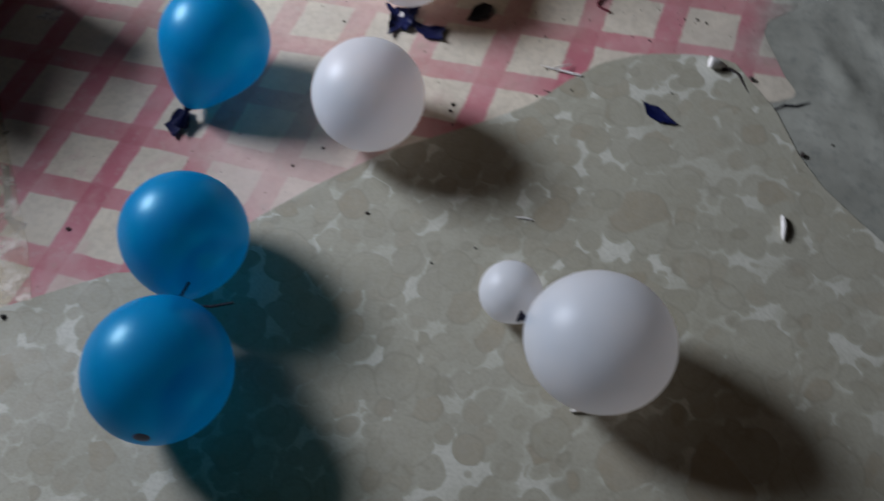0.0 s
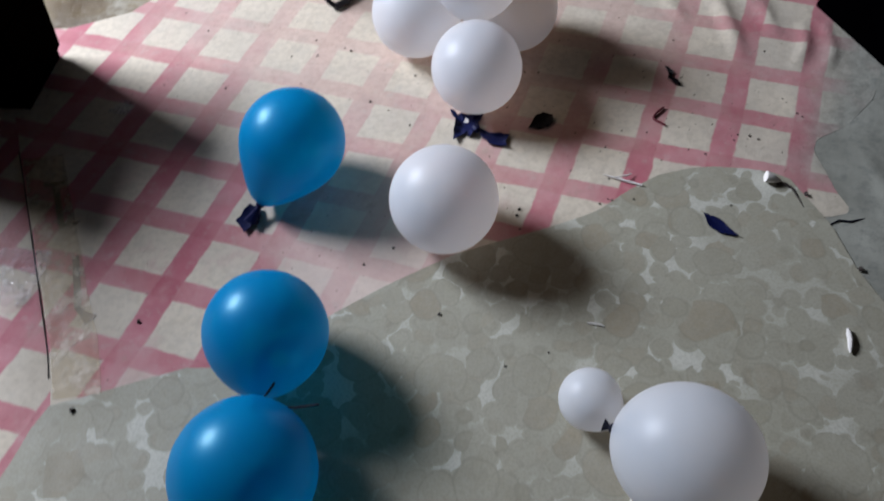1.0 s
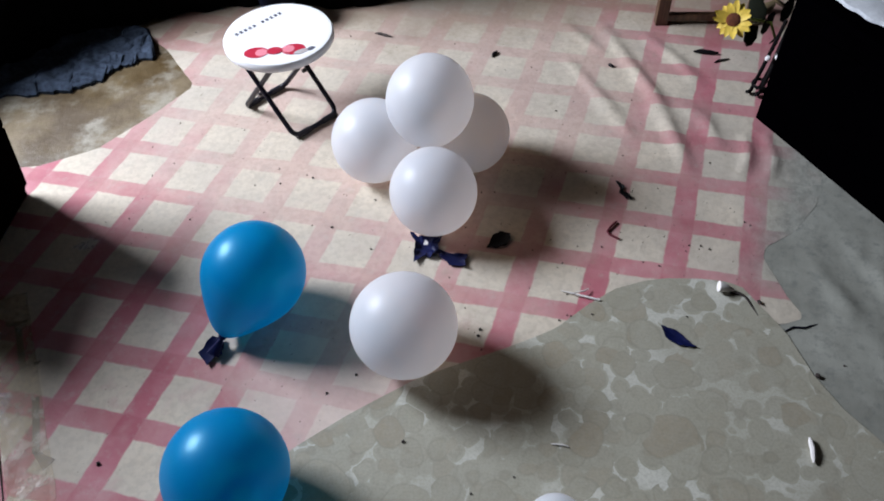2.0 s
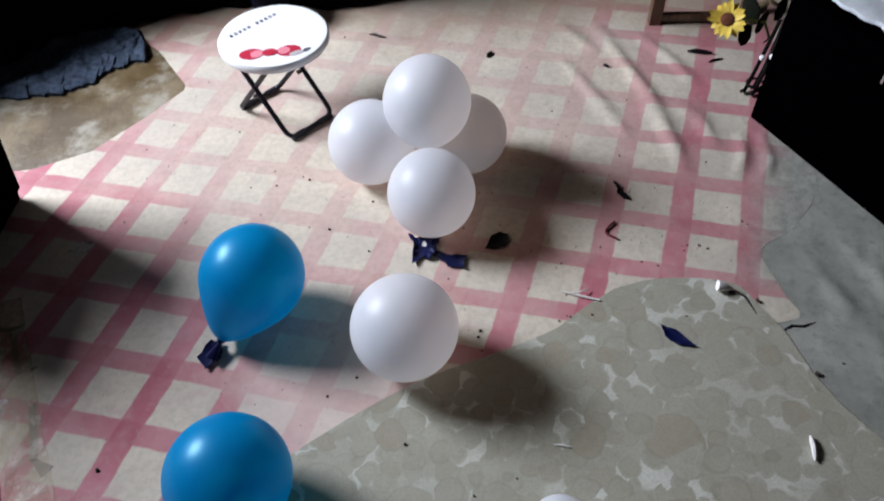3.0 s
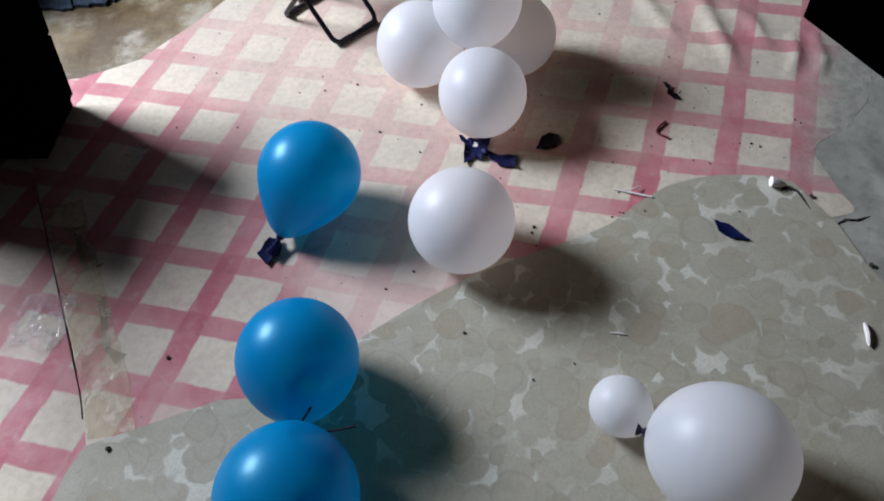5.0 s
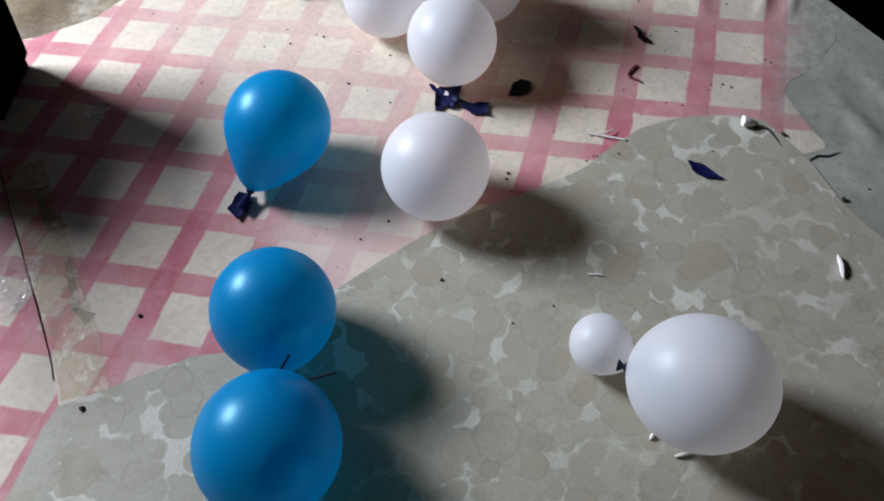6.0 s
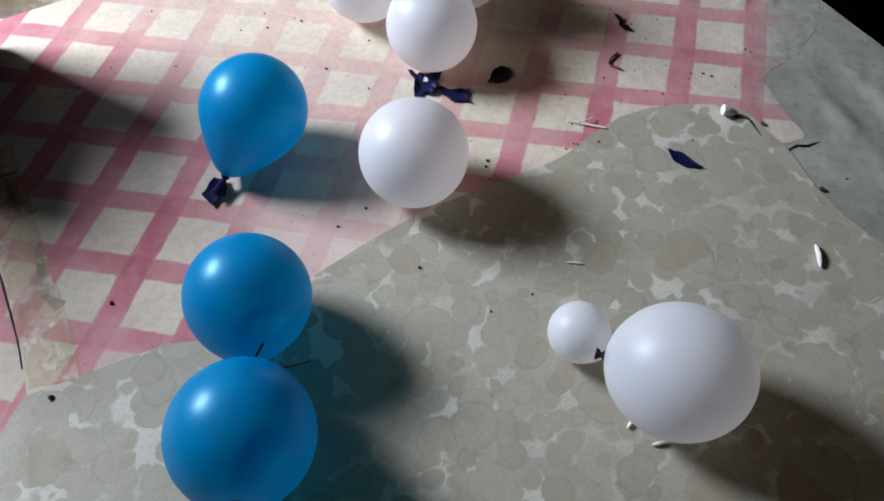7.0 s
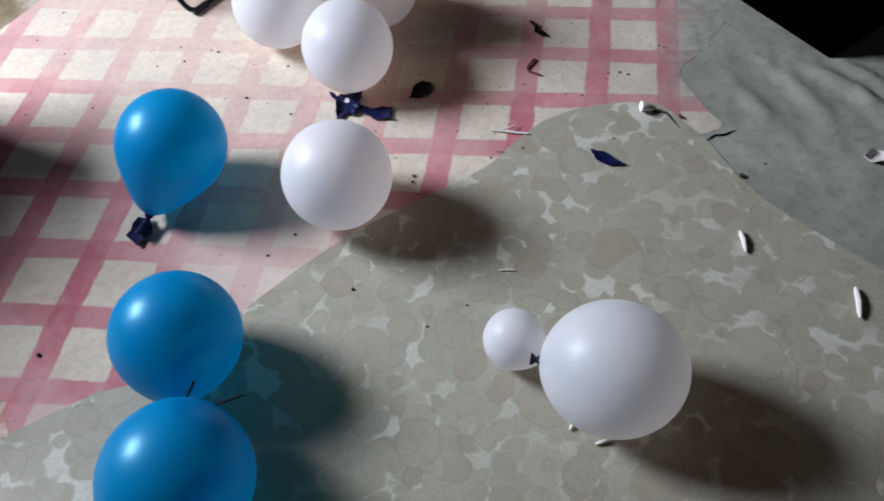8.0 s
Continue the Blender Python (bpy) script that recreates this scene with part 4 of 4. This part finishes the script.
scrap("balloon_scrap", [(0.388, 1.425), (0.400, 1.418), (0.408, 1.402), (0.404, 1.386), (0.420, 1.372), (0.424, 1.360), (0.410, 1.362), (0.394, 1.380), (0.398, 1.400)], TOP, "small dark curled balloon piece", "balloon scrap", BLACK_RUBBER, 0.003, 0.006, 6, "balloon scraps")
tagged(obj("rubber_thread", tube(bend([(0.378, 1.284, TOP + 0.004), (0.366, 1.272, TOP + 0.006), (0.350, 1.249, TOP + 0.003), (0.380, 1.229, TOP + 0.003)], 0.012), 0.0028, 8), plain("dark_red_rubber", (0.12, 0.012, 0.02), 0.5)), "curled dark red rubber thread", "rubber scrap")

curl_th = thing("plastic_strip", (0.28, 1.06, TOP), "thin pale curled plastic strip", "plastic strip")
piece("strip", tube([(0.236, 1.073, TOP + 0.004), (0.270, 1.062, TOP + 0.005), (0.300, 1.054, TOP + 0.004), (0.319, 1.049, TOP + 0.004)], 0.0026, 8, taper=[0.3, 1, 1, 0.9]), PAPER, curl_th)
piece("curl", tube([(0.262, 1.064, TOP + 0.008), (0.285, 1.068, TOP + 0.010), (0.298, 1.078, TOP + 0.006)], 0.0018, 8, taper=[0.5, 1, 0.4]), PAPER, curl_th)

cone = thing("paper_cone", (0.592, 1.083, TOP), "small white paper cone with a dark broken twig", "paper scrap")
piece("paper", lathe([(0, 0.0), (0.004, 0.003), (0.012, 0.022), (0.017, 0.040), (0.0165, 0.043), (0.010, 0.0425), (0, 0.041)], 18, Matrix.Translation((0.614, 1.080, TOP + 0.008)) @ Vector((-0.035, 0.004, 0.008)).to_track_quat("Z", "Y").to_matrix().to_4x4() @ Matrix.Diagonal((0.8, 0.6, 0.85, 1))), PAPER, cone)
piece("twig", tube([(0.605, 1.078, TOP + 0.003), (0.622, 1.074, TOP + 0.005), (0.636, 1.066, TOP + 0.002), (0.652, 1.018, TOP + 0.001)], 0.0034, 6, taper=[1, 1.1, 0.8, 0.25]), CRUMB, cone, "dark twig")
tagged(obj("thread", tube([(0.692, 0.968, 0.004), (0.702, 0.980, 0.005), (0.718, 0.989, 0.006), (0.741, 0.987, 0.006), (0.757, 0.993, 0.006), (0.772, 0.998, 0.005)], 0.0022, 6, taper=[0.4, 0.7, 1, 1.3, 1, 0.6]), STRING), "short dark wavy thread on the grey sheet", "thread")


def stick(a, b, r, z, label, seed=0):
    """A flat pale splinter with a pointed end."""
    a, b = Vector((*a, z + r)), Vector((*b, z + r))
    mid = a.lerp(b, 0.5) + Vector((0.002, 0.001, 0.001))
    bm = tube([a, a.lerp(mid, 0.4), mid, mid.lerp(b, 0.6), b], r, 8, taper=[0.45, 0.95, 1.05, 0.9, 0.3])
    return tagged(obj("splinter", bm, PAPER), label, "splinter", "splinters")


stick((0.685, 0.730), (0.680, 0.679), 0.0052, LOW, "pale wooden splinter lying on the pebble sheet")
stick((0.853, 0.574), (0.834, 0.510), 0.0058, LOW, "pale wooden splinter lying on the pebble sheet")
stick((0.199, 0.703), (0.233, 0.698), 0.0020, LOW, "thin pale wooden splinter")
stick((0.305, 0.338), (0.336, 0.342), 0.0036, LOW, "pale plastic splinter beside the white balloon")
stick((0.268, 0.368), (0.279, 0.384), 0.0032, LOW, "pale plastic splinter beside the white balloon")
scrap("paper_scrap", [(1.005, 0.880), (1.030, 0.900), (1.065, 0.888), (1.060, 0.862), (1.020, 0.860)], 0.003, "crumpled white paper scrap", "paper scrap", PAPER, 0.002, 0.014, 8)
for k, (a, b, r) in enumerate((((0.668, 1.974), (0.739, 1.965), 0.008), ((0.720, 1.923), (0.764, 1.942), 0.004), ((-0.289, 2.073), (-0.234, 2.054), 0.005), ((0.075, 1.950), (0.090, 1.978), 0.006), ((0.413, 1.911), (0.431, 1.900), 0.005), ((0.337, 1.839), (0.351, 1.813), 0.003))):
    p, q = Vector((*a, TOP + r * 0.7)), Vector((*b, TOP + r * 0.7))
    bm = tube([p, p.lerp(q, 0.3) + Vector((0, 0.003, 0)), p.lerp(q, 0.7), q], r, 8, taper=[0.3, 1.0, 0.9, 0.3])
    tagged(obj("rubber_shred", bm, BLACK_RUBBER if k != 2 else CRUMB), "dark shred of balloon rubber on the checked vinyl", "rubber scrap", "rubber shreds")


def crumb(bm, x, y, z, r, rnd):
    s = bmesh.ops.create_icosphere(bm, subdivisions=1, radius=r)
    for v in s["verts"]:
        v.co = Vector((v.co.x * rnd.uniform(0.6, 1.4) + x, v.co.y * rnd.uniform(0.6, 1.4) + y, v.co.z * rnd.uniform(0.4, 0.9) + z + r * 0.5))


for x, y, q, z in ((0.737, 0.869, 0.006, LOW), (0.661, 1.051, 0.0055, LOW), (-0.729, 0.443, 0.0055, LOW), (-0.084, 0.698, 0.0035, LOW), (-0.667, 0.633, 0.0045, TOP), (0.059, 0.965, 0.004, TOP), (0.055, 0.949, 0.004, TOP)):
    bm = bmesh.new()
    crumb(bm, x, y, z, q, random.Random(int(x * 900)))
    tagged(obj("crumb", bm, CRUMB), "dark round crumb of dirt", "crumb", "crumbs")

rnd = random.Random(21)
bm = bmesh.new()
for x, y in ((0.048, 0.599), (0.128, 0.634), (0.798, 0.896), (-0.305, 1.255), (-0.474, 1.458), (-0.461, 1.405), (-0.38, 1.427), (-0.209, 1.35), (-0.203, 1.188), (-0.249, 0.80), (-0.194, 0.845), (0.564, 1.214), (0.582, 1.204), (0.69, 1.281), (0.679, 1.291)):
    crumb(bm, x, y, LOW if y < 0.7 else TOP, rnd.uniform(0.0022, 0.0036), rnd)
for k in range(75):
    x, y = rnd.gauss(0.34, 0.24), rnd.gauss(1.20, 0.17)
    if x < 0.70 and y > 0.60 and not (-0.2 < x < 0.02 and y < 1.0):
        low = y < 1.116 and ramp(PEBBLE_LEFT, y) < x
        if not low or rnd.random() < 0.2:
            crumb(bm, x, y, LOW if low else TOP, rnd.uniform(0.0010, 0.0027), rnd)
for k in range(45):
    crumb(bm, rnd.uniform(-0.9, 0.7), rnd.uniform(1.2, 2.1), TOP, rnd.uniform(0.0010, 0.0024), rnd)
tagged(obj("floor_crumbs", bm, CRUMB), "scattered dark crumbs of dirt", "crumbs", kind="stuff")


# ---- clear tape over the joint of the checked sheets ----
def tape():
    th = thing("clear_tape", (-0.88, 0.75, TOP), "wide wrinkled clear tape over the vinyl joint", "tape")
    bm = bmesh.new()
    rows = []
    for a in range(61):
        t = a / 60
        y = 1.02 - 0.56 * t
        x = ramp([(0.448, -0.775), (0.546, -0.816), (0.959, -1.039), (1.05, -1.09)], y)
        rows.append([bm.verts.new((x + 0.004 + 0.088 * b / 8 + 0.004 * noise.noise((y * 20, 0, b * 0.1)), y + 0.02 * b / 8, TOP + 0.0012 + 0.0022 * abs(noise.noise((x * 40 + b, y * 40, 3.0))))) for b in range(9)])
    for r, q in zip(rows, rows[1:]):
        for b in range(8):
            bm.faces.new((r[b], r[b + 1], q[b + 1], q[b]))
    piece("film", bm, TAPE, th)
    piece("joint_line", tube([(ramp([(0.448, -0.775), (0.546, -0.816), (0.959, -1.039), (1.05, -1.09)], y) - 0.002, y, TOP + 0.0006) for y in steps(0.50, 1.04, 0.03)], 0.0013, 6), CRUMB, th, "dark gap of the vinyl joint")
    for k, out in enumerate(([(-0.995, 0.955), (-0.945, 0.965), (-0.955, 0.950), (-0.985, 0.943)], [(-0.968, 0.945), (-0.952, 0.945), (-0.900, 0.845), (-0.912, 0.838)],
                             [(-0.912, 0.838), (-0.900, 0.850), (-0.872, 0.862), (-0.875, 0.852)], [(-0.856, 0.770), (-0.843, 0.775), (-0.790, 0.650), (-0.806, 0.650)], [(-0.806, 0.650), (-0.795, 0.655), (-0.755, 0.640), (-0.770, 0.615)])):
        piece("glue_mark", flake(out, TOP + 0.0004, 0.0006, 0.0, 30 + k), TAPEMARK, th, "brown glue mark")


tape()


# ---- clear plastic litter, and a film added for glints ----
def crumpled_film(centre, size, h, label, seed):
    """A thin crumpled film of clear plastic."""
    bm = bmesh.new()
    n = 22
    rows = []
    for a in range(n + 1):
        row = []
        for b in range(n + 1):
            u, v = a / n - 0.5, b / n - 0.5
            rim = 1.0 + 0.3 * noise.noise((math.atan2(v, u) * 1.2, seed, 0.0))
            z = h * (0.15 + abs(noise.noise((u * 6, v * 6, seed)))) + 0.4 * h * abs(noise.noise((u * 15, v * 15, seed)))
            row.append(bm.verts.new((centre[0] + u * size[0] * rim, centre[1] + v * size[1] * rim, TOP + 0.0008 + z)))
        rows.append(row)
    for p, q in zip(rows, rows[1:]):
        for b in range(n):
            bm.faces.new((p[b], p[b + 1], q[b + 1], q[b]))
    return tagged(obj("clear_film", bm, WRAP, False), label, "plastic wrapper")


def wrap_mat():
    m = Nodes("clear_film_skin", 0.16, 0.0, 0.5)
    m.color((0.75, 0.72, 0.74))
    cl = m.t.nodes.new("ShaderNodeBsdfTransparent")
    mx = m.t.nodes.new("ShaderNodeMixShader")
    m.link(m.step(m.noise(60, 3), 0.4, 0.7, 0.06, 0.32), mx.inputs[0])
    m.link(cl.outputs[0], mx.inputs[1]), m.link(m.b.outputs[0], mx.inputs[2])
    m.link(mx.outputs[0], m.t.nodes["Material Output"].inputs["Surface"])
    return m.mat


WRAP = wrap_mat()
# The first film is added to give the crinkled vinyl its glints.
crumpled_film((-0.955, 0.715), (0.11, 0.13), 0.010, "thin clear film added for glints on the crinkled vinyl", 3.0)
crumpled_film((-0.887, 1.184), (0.05, 0.04), 0.022, "small crumpled ball of clear plastic", 8.0)
